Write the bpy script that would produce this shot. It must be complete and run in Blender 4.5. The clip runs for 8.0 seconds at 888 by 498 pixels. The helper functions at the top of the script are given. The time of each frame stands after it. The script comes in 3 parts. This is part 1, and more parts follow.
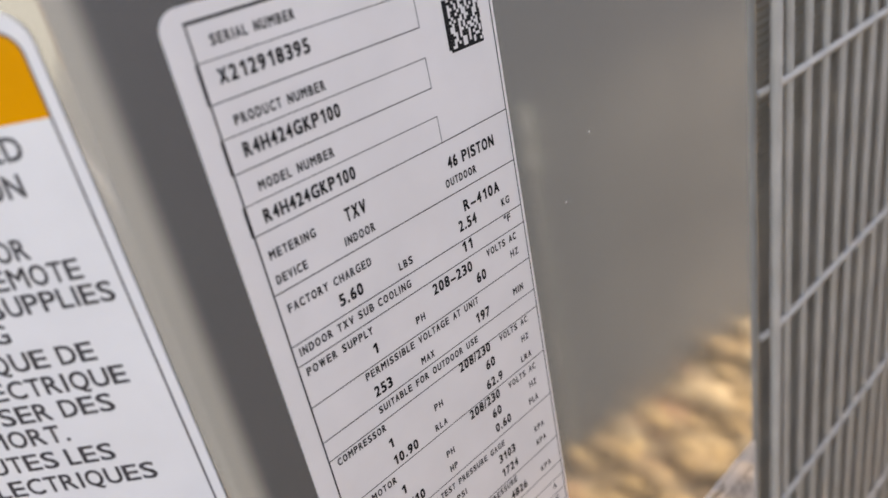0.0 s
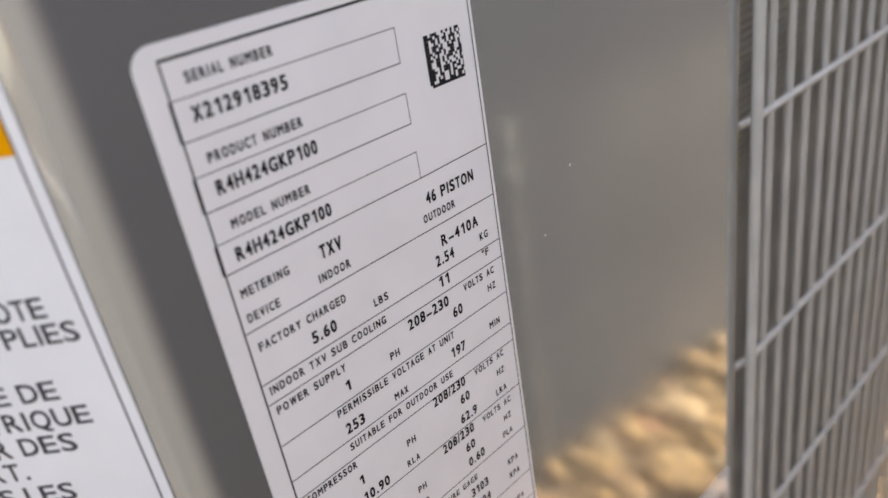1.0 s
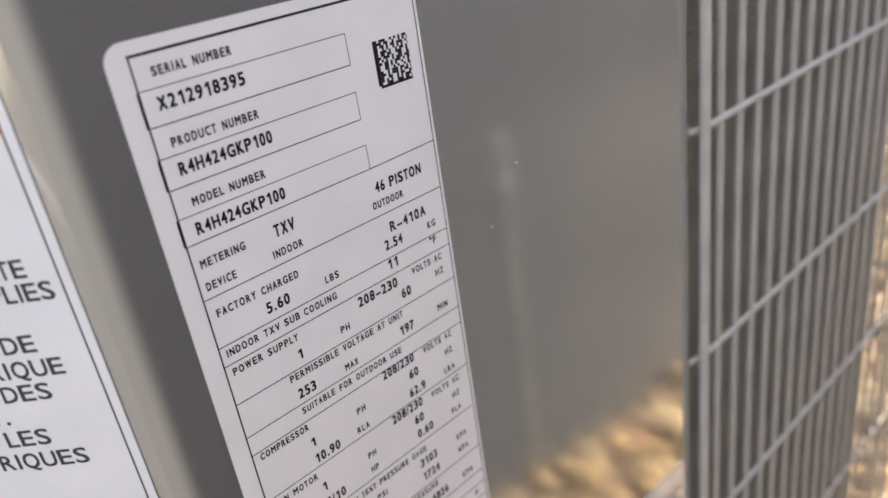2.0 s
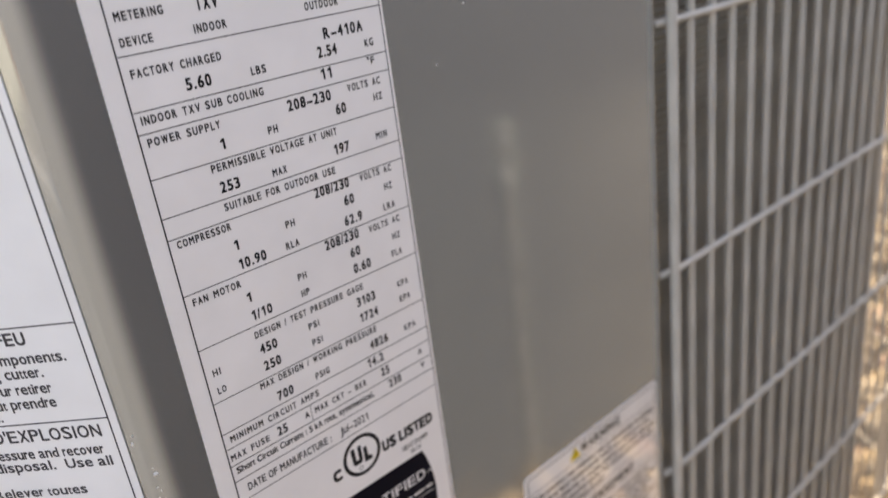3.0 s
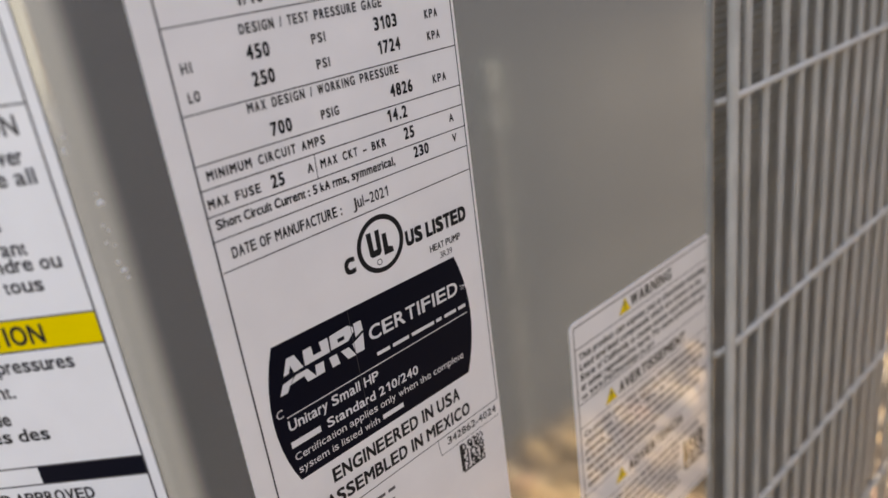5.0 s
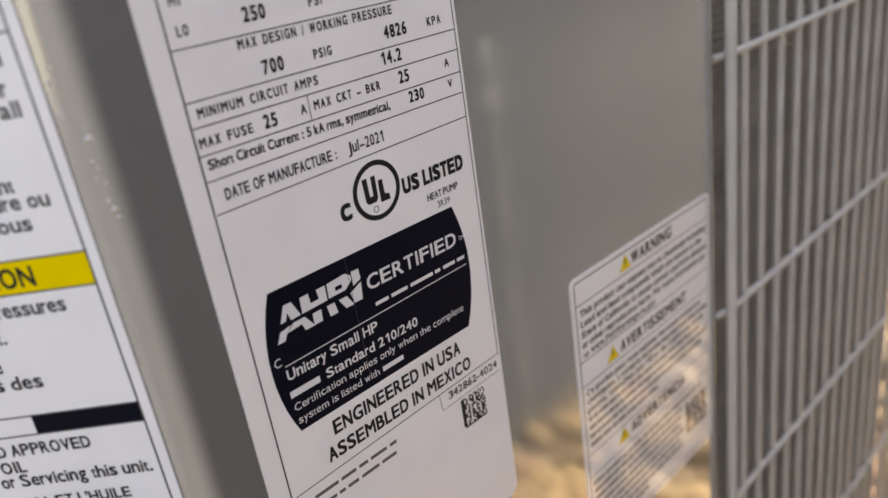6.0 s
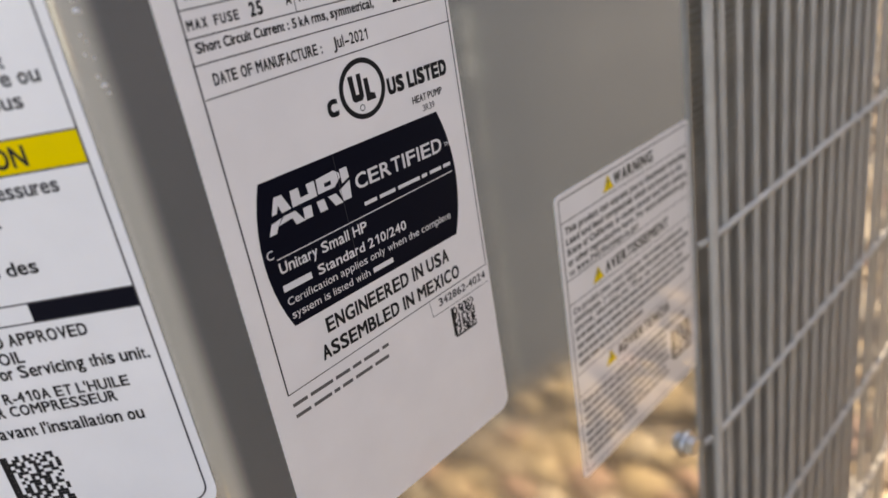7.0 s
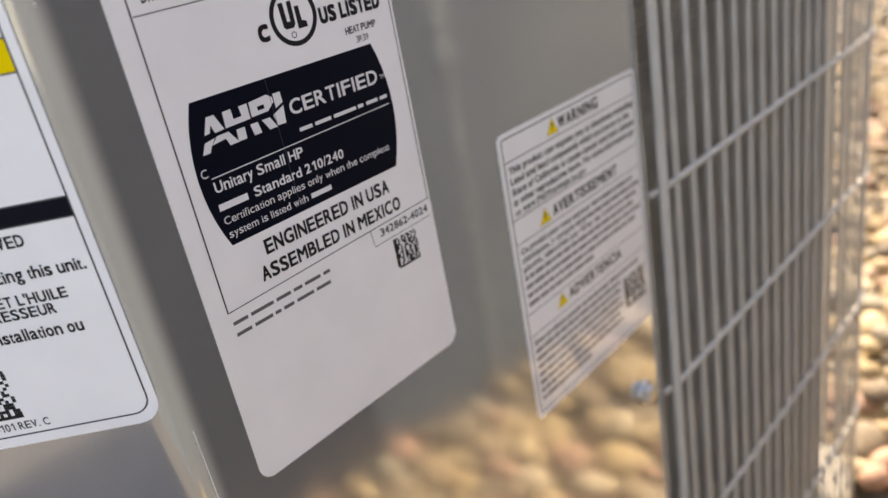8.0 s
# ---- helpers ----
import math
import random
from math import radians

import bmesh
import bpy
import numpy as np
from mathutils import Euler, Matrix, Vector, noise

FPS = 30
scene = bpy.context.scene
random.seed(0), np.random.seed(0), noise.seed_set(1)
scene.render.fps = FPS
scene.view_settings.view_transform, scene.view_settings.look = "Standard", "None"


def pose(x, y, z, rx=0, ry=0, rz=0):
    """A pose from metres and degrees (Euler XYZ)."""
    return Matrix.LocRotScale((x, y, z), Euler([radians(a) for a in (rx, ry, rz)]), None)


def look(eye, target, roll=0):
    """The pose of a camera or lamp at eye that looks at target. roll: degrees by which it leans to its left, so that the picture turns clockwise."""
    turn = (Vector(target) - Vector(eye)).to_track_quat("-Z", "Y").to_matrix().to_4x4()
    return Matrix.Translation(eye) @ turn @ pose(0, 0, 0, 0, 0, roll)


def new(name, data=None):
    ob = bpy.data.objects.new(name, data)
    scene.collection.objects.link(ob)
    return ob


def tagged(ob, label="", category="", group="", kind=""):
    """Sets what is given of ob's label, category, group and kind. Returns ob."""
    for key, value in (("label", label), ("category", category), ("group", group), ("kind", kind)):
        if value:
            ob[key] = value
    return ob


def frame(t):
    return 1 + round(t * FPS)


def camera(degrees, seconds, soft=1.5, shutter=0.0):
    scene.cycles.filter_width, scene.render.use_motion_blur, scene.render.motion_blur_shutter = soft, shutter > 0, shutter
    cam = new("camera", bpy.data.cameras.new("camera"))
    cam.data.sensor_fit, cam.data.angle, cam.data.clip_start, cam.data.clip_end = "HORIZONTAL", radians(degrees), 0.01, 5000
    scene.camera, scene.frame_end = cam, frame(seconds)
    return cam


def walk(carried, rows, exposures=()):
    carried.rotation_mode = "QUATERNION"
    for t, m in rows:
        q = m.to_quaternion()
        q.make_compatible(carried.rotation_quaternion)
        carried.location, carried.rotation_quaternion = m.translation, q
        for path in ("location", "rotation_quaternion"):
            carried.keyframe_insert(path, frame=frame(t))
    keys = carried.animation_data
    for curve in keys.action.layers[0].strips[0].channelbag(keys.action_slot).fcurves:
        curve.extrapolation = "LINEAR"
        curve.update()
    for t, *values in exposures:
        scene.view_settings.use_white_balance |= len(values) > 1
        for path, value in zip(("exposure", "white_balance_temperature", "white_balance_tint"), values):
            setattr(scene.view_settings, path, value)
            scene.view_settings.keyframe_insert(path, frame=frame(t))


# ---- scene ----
cam = camera(59.33, 8.0, soft=1.54, shutter=0.1)
# a phone held close: the far gravel falls out of focus
cam.data.dof.use_dof = True
cam.data.dof.focus_distance = 0.230
cam.data.dof.aperture_fstop = 8.8
# seconds, place in metres, turn in degrees
ROWS = [
    (0, -0.0725, -0.1553, 0.9402, 63.34, 10.64, -44.64),
    (0.5, -0.0604, -0.1482, 0.9418, 63.40, 9.81, -44.85),
    (1, -0.0663, -0.1524, 0.9469, 63.47, 8.79, -45.28),
    (1.2, -0.0696, -0.1548, 0.9478, 63.60, 8.71, -45.11),
    (2.3, -0.0723, -0.1953, 0.9452, 65.31, 7.64, -44.12),
    (2.5, -0.0752, -0.2057, 0.9306, 66.03, 7.53, -43.67),
    (2.8, -0.0848, -0.2288, 0.9004, 67.51, 7.51, -42.73),
    (3, -0.0747, -0.2145, 0.8756, 67.80, 7.07, -42.44),
    (3.1, -0.0765, -0.2078, 0.8587, 68.42, 7.25, -42.56),
    (3.5, -0.0770, -0.1915, 0.8262, 68.69, 6.56, -42.62),
    (4, -0.0680, -0.1722, 0.8044, 68.98, 6.58, -43.25),
    (4.5, -0.0789, -0.1705, 0.7897, 68.77, 6.88, -44.34),
    (5, -0.0770, -0.1679, 0.7768, 68.31, 7.23, -44.76),
    (5.2, -0.0799, -0.1666, 0.7696, 68.29, 7.57, -44.95),
    (6.3, -0.0786, -0.1674, 0.7634, 67.21, 8.38, -45.91),
    (6.5, -0.0778, -0.1668, 0.7686, 67.06, 8.63, -46.38),
    (6.7, -0.0807, -0.1687, 0.7580, 67.16, 9.18, -46.14),
    (7, -0.0928, -0.1734, 0.7406, 66.60, 9.14, -47.17),
    (7.5, -0.0989, -0.1904, 0.7299, 66.18, 9.71, -48.04),
    (8, -0.0963, -0.1951, 0.7193, 66.44, 10.07, -48.37),
]
walk(cam, [(t, pose(x, y, z, rx, ry, rz)) for t, x, y, z, rx, ry, rz in ROWS], exposures=[(0.0, 2.24, 8880, 15.2), (3.5, 2.22, 8880, 14.3), (6.5, 2.17, 8800, 14.0), (8.0, 2.24, 8400, 13.0)])

# ---- light: low sun from beyond the unit, which shades the faces in view ----
SUN_EL, SUN_AZ = radians(43), radians(61)
world = bpy.data.worlds.new("sky")
scene.world = world
world.use_nodes = True
wn = world.node_tree.nodes
sky = wn.new("ShaderNodeTexSky")
sky.sky_type, sky.sun_disc = "NISHITA", False
sky.sun_elevation, sky.sun_rotation = SUN_EL, SUN_AZ
sky.air_density, sky.dust_density, sky.ozone_density = 0.7, 2.0, 0.5
wn["Background"].inputs["Strength"].default_value = 0.15
world.node_tree.links.new(sky.outputs["Color"], wn["Background"].inputs["Color"])
sun_data = bpy.data.lights.new("sun", "SUN")
sun_data.energy, sun_data.angle, sun_data.color = 2.25, radians(0.53), (1.0, 0.91, 0.78)
sun = new("sun", sun_data)
sun_way = Vector((math.cos(SUN_EL) * math.sin(SUN_AZ), math.cos(SUN_EL) * math.cos(SUN_AZ), math.sin(SUN_EL)))
sun.matrix_world = look(sun_way * 20, (0, 0, 0))


# ---- materials ----
def material(name, colour, rough=0.5, metal=0.0, coat=0.0, coat_rough=0.05, coat_ior=1.5):
    m = bpy.data.materials.new(name)
    m.use_nodes = True
    b = m.node_tree.nodes["Principled BSDF"]
    b.inputs["Base Color"].default_value = (*colour, 1)
    b.inputs["Roughness"].default_value = rough
    b.inputs["Metallic"].default_value = metal
    b.inputs["Coat Weight"].default_value = coat
    b.inputs["Coat Roughness"].default_value = coat_rough
    b.inputs["Coat IOR"].default_value = coat_ior
    return m


def add(m, kind, **values):
    n = m.node_tree.nodes.new(kind)
    for key, value in values.items():
        n.inputs[key.replace("_", " ")].default_value = value
    return n


def link(m, a, b):
    m.node_tree.links.new(a, b)


def coords(m):
    return add(m, "ShaderNodeTexCoord").outputs["Object"]


def noisy(m, scale, low, high, detail=4.0, stops=(0.35, 0.65)):
    """A noise in object space through a ramp between two colours; gives the noise and the ramp."""
    n = add(m, "ShaderNodeTexNoise", Scale=scale, Detail=detail)
    link(m, coords(m), n.inputs["Vector"])
    r = m.node_tree.nodes.new("ShaderNodeValToRGB")
    for e, c, p in zip(r.color_ramp.elements, (low, high), stops):
        e.color, e.position = (*c, 1), p
    link(m, n.outputs["Fac"], r.inputs["Fac"])
    return n, r


def bump(m, height, strength, distance, slot="Normal"):
    b = add(m, "ShaderNodeBump", Strength=strength, Distance=distance)
    link(m, height, b.inputs["Height"])
    link(m, b.outputs["Normal"], m.node_tree.nodes["Principled BSDF"].inputs[slot])
    return b


def shader(m, slot):
    return m.node_tree.nodes["Principled BSDF"].inputs[slot]


# baked grey enamel on sheet steel: faintly uneven tone and gloss
enamel = material("grey_enamel", (0.50, 0.50, 0.495), 0.11, 0.86, 0.5, 0.05, 1.5)
_, ramp = noisy(enamel, 9.0, (0.525, 0.545, 0.548), (0.56, 0.58, 0.583), 6.0)
link(enamel, ramp.outputs["Color"], shader(enamel, "Base Color"))
_, ramp = noisy(enamel, 55.0, (0.09, 0.09, 0.09), (0.13, 0.13, 0.13), 8.0)
link(enamel, ramp.outputs["Color"], shader(enamel, "Roughness"))

wire_paint = material("grey_wire_coating", (0.55, 0.535, 0.51), 0.75)
n, ramp = noisy(wire_paint, 40.0, (0.565, 0.545, 0.495), (0.645, 0.62, 0.565), 5.0)
link(wire_paint, ramp.outputs["Color"], shader(wire_paint, "Base Color"))
shader(wire_paint, "Specular IOR Level").default_value = 0.2
bump(wire_paint, n.outputs["Fac"], 0.15, 0.0006)

fin_metal = material("weathered_aluminium_fins", (0.36, 0.35, 0.33), 0.5, 0.25)
n, ramp = noisy(fin_metal, 30.0, (0.43, 0.405, 0.355), (0.56, 0.53, 0.465), 6.0)
link(fin_metal, ramp.outputs["Color"], shader(fin_metal, "Base Color"))
dark_core = material("dark_coil_core", (0.03, 0.028, 0.026), 0.8)
n, ramp = noisy(dark_core, 60.0, (0.16, 0.152, 0.135), (0.22, 0.21, 0.19))
link(dark_core, ramp.outputs["Color"], shader(dark_core, "Base Color"))


def label_stock(name, colour, coat=0.7, coat_rough=0.08, coat_ior=1.45, gloss=0.5):
    m = material(name, colour, 0.45, 0.0, coat, coat_rough, coat_ior)
    shader(m, "Specular IOR Level").default_value = gloss
    low, high = [c * 0.965 for c in colour], [min(c * 1.02, 1) for c in colour]
    n, r = noisy(m, 38.0, low, high, 6.0)
    link(m, r.outputs["Color"], shader(m, "Base Color"))
    w = add(m, "ShaderNodeTexNoise", Scale=26.0, Detail=2.0)
    link(m, coords(m), w.inputs["Vector"])
    bump(m, w.outputs["Fac"], 0.06, 0.0012, "Coat Normal")
    return m


white_film = label_stock("white_label_film", (0.90, 0.874, 0.862))
bright_film = label_stock("bright_white_label_film", (0.92, 0.915, 0.915), 1.0, 0.10, 1.6)
glossy_film = label_stock("glossy_laminated_film", (0.92, 0.91, 0.905), 1.0, 0.05, 1.78)
orange_ink = label_stock("orange_ink", (0.98, 0.39, 0.003), 0.05, gloss=0.1)
yellow_ink = label_stock("yellow_ink", (0.93, 0.68, 0.005), 0.08, gloss=0.1)
black_ink = label_stock("black_ink", (0.010, 0.010, 0.012), 0.10, gloss=0.2)
navy_ink = label_stock("blue_black_ink", (0.003, 0.004, 0.011), 0.03, gloss=0.08)
grey_ink = label_stock("soft_black_ink", (0.036, 0.036, 0.046), 0.3)
faint_ink = label_stock("laminated_fine_print", (0.20, 0.195, 0.195), 1.0, 0.05, 1.9)
laminated_ink = label_stock("laminated_black_ink", (0.03, 0.03, 0.03), 1.0, 0.05, 1.9)
faded_ink = label_stock("thin_black_print", (0.10, 0.098, 0.10), 0.3)
white_ink = label_stock("white_print", (0.78, 0.77, 0.78))
fleck_mat = material("dried_white_flecks", (0.72, 0.715, 0.70), 0.7)
zinc = material("zinc_plated_steel", (0.56, 0.55, 0.53), 0.22, 1.0)
n, ramp = noisy(zinc, 180.0, (0.32, 0.32, 0.32), (0.48, 0.48, 0.48))
link(zinc, ramp.outputs["Color"], shader(zinc, "Roughness"))

concrete = material("concrete", (0.36, 0.345, 0.32), 0.9)
n, ramp = noisy(concrete, 24.0, (0.28, 0.265, 0.245), (0.42, 0.40, 0.375), 8.0)
link(concrete, ramp.outputs["Color"], shader(concrete, "Base Color"))
bump(concrete, n.outputs["Fac"], 0.4, 0.003)

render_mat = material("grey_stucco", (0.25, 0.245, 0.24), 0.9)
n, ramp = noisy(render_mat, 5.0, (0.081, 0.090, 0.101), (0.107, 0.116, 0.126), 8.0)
# a bluer, darker tone blended in towards the dark wall and above 0.6 m
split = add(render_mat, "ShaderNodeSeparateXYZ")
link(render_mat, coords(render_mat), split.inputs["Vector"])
# noise that wavers the edges of both blends
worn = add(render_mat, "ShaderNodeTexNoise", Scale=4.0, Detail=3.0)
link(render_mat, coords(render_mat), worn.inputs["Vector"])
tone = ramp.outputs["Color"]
for axis, low, high, blue_tone in (("X", 0.34, -0.08, (0.059, 0.074, 0.093, 1)), ("Z", 0.59, 0.70, (0.056, 0.067, 0.084, 1))):
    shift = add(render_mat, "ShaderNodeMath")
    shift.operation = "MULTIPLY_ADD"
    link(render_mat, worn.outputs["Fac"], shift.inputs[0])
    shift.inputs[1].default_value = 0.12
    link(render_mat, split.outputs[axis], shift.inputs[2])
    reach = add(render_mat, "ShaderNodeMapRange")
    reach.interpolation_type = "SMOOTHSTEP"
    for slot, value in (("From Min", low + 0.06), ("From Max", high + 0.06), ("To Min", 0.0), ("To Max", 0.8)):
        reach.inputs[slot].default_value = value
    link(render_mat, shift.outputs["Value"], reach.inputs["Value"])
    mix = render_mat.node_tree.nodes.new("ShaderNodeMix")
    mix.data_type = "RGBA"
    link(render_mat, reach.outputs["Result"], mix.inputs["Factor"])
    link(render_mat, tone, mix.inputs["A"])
    mix.inputs["B"].default_value = blue_tone
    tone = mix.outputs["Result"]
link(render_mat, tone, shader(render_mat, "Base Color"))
grit = add(render_mat, "ShaderNodeTexNoise", Scale=160.0, Detail=4.0)
link(render_mat, coords(render_mat), grit.inputs["Vector"])
bump(render_mat, grit.outputs["Fac"], 0.5, 0.004)
# charcoal stands in for a dark reflection; its fade paints the bend's gradient
dark_standin_mat = material("charcoal_to_pale_blend", (0.06, 0.06, 0.065), 0.9)
n, ramp = noisy(dark_standin_mat, 3.0, (0.019, 0.022, 0.031), (0.027, 0.031, 0.041), 8.0)
split = add(dark_standin_mat, "ShaderNodeSeparateXYZ")
link(dark_standin_mat, coords(dark_standin_mat), split.inputs["Vector"])
fade = add(dark_standin_mat, "ShaderNodeMapRange")
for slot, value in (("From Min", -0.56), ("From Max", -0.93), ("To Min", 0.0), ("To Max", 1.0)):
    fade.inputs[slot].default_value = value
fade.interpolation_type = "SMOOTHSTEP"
link(dark_standin_mat, split.outputs["X"], fade.inputs["Value"])
mix = dark_standin_mat.node_tree.nodes.new("ShaderNodeMix")
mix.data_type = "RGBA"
link(dark_standin_mat, fade.outputs["Result"], mix.inputs["Factor"])
link(dark_standin_mat, ramp.outputs["Color"], mix.inputs["A"])
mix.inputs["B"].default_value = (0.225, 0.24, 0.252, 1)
link(dark_standin_mat, mix.outputs["Result"], shader(dark_standin_mat, "Base Color"))
grit = add(dark_standin_mat, "ShaderNodeTexNoise", Scale=160.0, Detail=4.0)
link(dark_standin_mat, coords(dark_standin_mat), grit.inputs["Vector"])
bump(dark_standin_mat, grit.outputs["Fac"], 0.5, 0.004)
pale_grey = material("pale_grey_stucco", (0.25, 0.265, 0.278), 0.9)
n, ramp = noisy(pale_grey, 3.0, (0.23, 0.246, 0.258), (0.27, 0.288, 0.302), 8.0)
link(pale_grey, ramp.outputs["Color"], shader(pale_grey, "Base Color"))
grit = add(pale_grey, "ShaderNodeTexNoise", Scale=160.0, Detail=4.0)
link(pale_grey, coords(pale_grey), grit.inputs["Vector"])
bump(pale_grey, grit.outputs["Fac"], 0.5, 0.004)
# bluer than the near slab: offsets warm sunlight in the mirrored bend
far_slab_mat = material("blue_grey_concrete", (0.13, 0.14, 0.145), 0.85)
n, ramp = noisy(far_slab_mat, 14.0, (0.096, 0.104, 0.111), (0.124, 0.134, 0.142), 8.0)
link(far_slab_mat, ramp.outputs["Color"], shader(far_slab_mat, "Base Color"))
bump(far_slab_mat, n.outputs["Fac"], 0.3, 0.002)
# warmer than the far slab: offsets the blue shade mirrored below the label
near_slab_mat = material("pale_concrete", (0.55, 0.54, 0.52), 0.85)
n, ramp = noisy(near_slab_mat, 14.0, (0.106, 0.102, 0.101), (0.134, 0.129, 0.127), 8.0)
link(near_slab_mat, ramp.outputs["Color"], shader(near_slab_mat, "Base Color"))
bump(near_slab_mat, n.outputs["Fac"], 0.3, 0.002)
pale_stucco = material("grey_green_stucco", (0.62, 0.61, 0.59), 0.9)
n, ramp = noisy(pale_stucco, 2.0, (0.185, 0.205, 0.208), (0.225, 0.247, 0.25), 8.0)
link(pale_stucco, ramp.outputs["Color"], shader(pale_stucco, "Base Color"))
grit = add(pale_stucco, "ShaderNodeTexNoise", Scale=120.0, Detail=4.0)
link(pale_stucco, coords(pale_stucco), grit.inputs["Vector"])
bump(pale_stucco, grit.outputs["Fac"], 0.4, 0.004)
pipe_paint = material("pale_grey_pipe_paint", (0.6, 0.61, 0.61), 0.4)
n, ramp = noisy(pipe_paint, 20.0, (0.34, 0.37, 0.365), (0.42, 0.45, 0.445))
link(pipe_paint, ramp.outputs["Color"], shader(pipe_paint, "Base Color"))

pipe_grey = material("grey_pipe_paint", (0.25, 0.262, 0.265), 0.45)
n, ramp = noisy(pipe_grey, 20.0, (0.23, 0.245, 0.247), (0.27, 0.287, 0.289))
link(pipe_grey, ramp.outputs["Color"], shader(pipe_grey, "Base Color"))

soil = material("sandy_soil", (0.24, 0.19, 0.13), 0.95)
n, ramp = noisy(soil, 30.0, (0.075, 0.066, 0.056), (0.16, 0.14, 0.12), 10.0)
link(soil, ramp.outputs["Color"], shader(soil, "Base Color"))
bump(soil, n.outputs["Fac"], 0.8, 0.02)

pebble = material("river_stone", (0.4, 0.33, 0.24), 0.75)
island = add(pebble, "ShaderNodeNewGeometry").outputs["Random Per Island"]
tones = pebble.node_tree.nodes.new("ShaderNodeValToRGB")
tones.color_ramp.interpolation = "CONSTANT"
stone_tones = (
    (0.00, (0.293, 0.215, 0.119)), (0.16, (0.369, 0.281, 0.157)), (0.34, (0.233, 0.174, 0.106)), (0.46, (0.335, 0.201, 0.137)),
    (0.56, (0.447, 0.365, 0.241)), (0.68, (0.217, 0.185, 0.131)), (0.78, (0.337, 0.245, 0.124)), (0.90, (0.148, 0.113, 0.074)),
)
while len(tones.color_ramp.elements) < len(stone_tones):
    tones.color_ramp.elements.new(0.5)
for e, (p, c) in zip(tones.color_ramp.elements, stone_tones):
    e.position, e.color = p, (*c, 1)
own = add(pebble, "ShaderNodeObjectInfo").outputs["Random"]
both, wrap = pebble.node_tree.nodes.new("ShaderNodeMath"), pebble.node_tree.nodes.new("ShaderNodeMath")
both.operation, wrap.operation = "ADD", "FRACT"
link(pebble, island, both.inputs[0])
link(pebble, own, both.inputs[1])
link(pebble, both.outputs[0], wrap.inputs[0])
link(pebble, wrap.outputs[0], tones.inputs["Fac"])
mottle = add(pebble, "ShaderNodeTexNoise", Scale=45.0, Detail=8.0)
link(pebble, coords(pebble), mottle.inputs["Vector"])
mix = pebble.node_tree.nodes.new("ShaderNodeMix")
mix.data_type, mix.blend_type = "RGBA", "OVERLAY"
mix.inputs["Factor"].default_value = 0.55
link(pebble, tones.outputs["Color"], mix.inputs["A"])
link(pebble, mottle.outputs["Fac"], mix.inputs["B"])
link(pebble, mix.outputs["Result"], shader(pebble, "Base Color"))
bump(pebble, mottle.outputs["Fac"], 0.35, 0.004)


# ---- mesh helpers ----
def mesh_of(bm, material_of, name):
    me = bpy.data.meshes.new(name)
    bm.to_mesh(me)
    bm.free()
    me.materials.append(material_of)
    return me


def part(name, bm, mat, parent, label=""):
    ob = new(name, mesh_of(bm, mat, name))
    if parent:
        ob.parent = parent
    if label:
        tagged(ob, label)
    return ob


def thing(name, at, label, category, group="", kind=""):
    ob = new(name)
    ob.empty_display_size = 0.05
    ob.matrix_basis = at
    return tagged(ob, label, category, group, kind)


def box(x0, x1, y0, y1, z0, z1, bevel=0.0, bm=None):
    bm = bm or bmesh.new()
    r = bmesh.ops.create_cube(bm, size=1.0)
    bmesh.ops.transform(bm, matrix=Matrix.LocRotScale(((x0 + x1) / 2, (y0 + y1) / 2, (z0 + z1) / 2), None, (x1 - x0, y1 - y0, z1 - z0)), verts=r["verts"])
    if bevel:
        edges = list({e for v in r["verts"] for e in v.link_edges})
        bmesh.ops.bevel(bm, geom=edges, offset=bevel, segments=2, affect="EDGES", profile=0.5)
    return bm


def tube(points, r, sides=8, bm=None):
    """A round bar along a polyline."""
    bm = bm or bmesh.new()
    pts = [Vector(p) for p in points]
    rings = []
    for i, p in enumerate(pts):
        d = (pts[min(i + 1, len(pts) - 1)] - pts[max(i - 1, 0)]).normalized()
        a = d.cross(Vector((0, 0, 1)) if abs(d.z) < 0.9 else Vector((1, 0, 0))).normalized()
        b = d.cross(a)
        rings.append([bm.verts.new(p + r * (math.cos(k) * a + math.sin(k) * b)) for k in (2 * math.pi * j / sides for j in range(sides))])
    for q, s in zip(rings, rings[1:]):
        for j in range(sides):
            bm.faces.new((q[j], q[(j + 1) % sides], s[(j + 1) % sides], s[j])).smooth = True
    for f in (bm.faces.new(rings[0][::-1]), bm.faces.new(rings[-1])):
        for e in f.edges:
            e.smooth = False
    bmesh.ops.recalc_face_normals(bm, faces=bm.faces)
    return bm


def arc(cx, cy, r, a0, a1, steps):
    return [(cx + r * math.cos(radians(a)), cy + r * math.sin(radians(a))) for a in (a0 + (a1 - a0) * k / steps for k in range(steps + 1))]


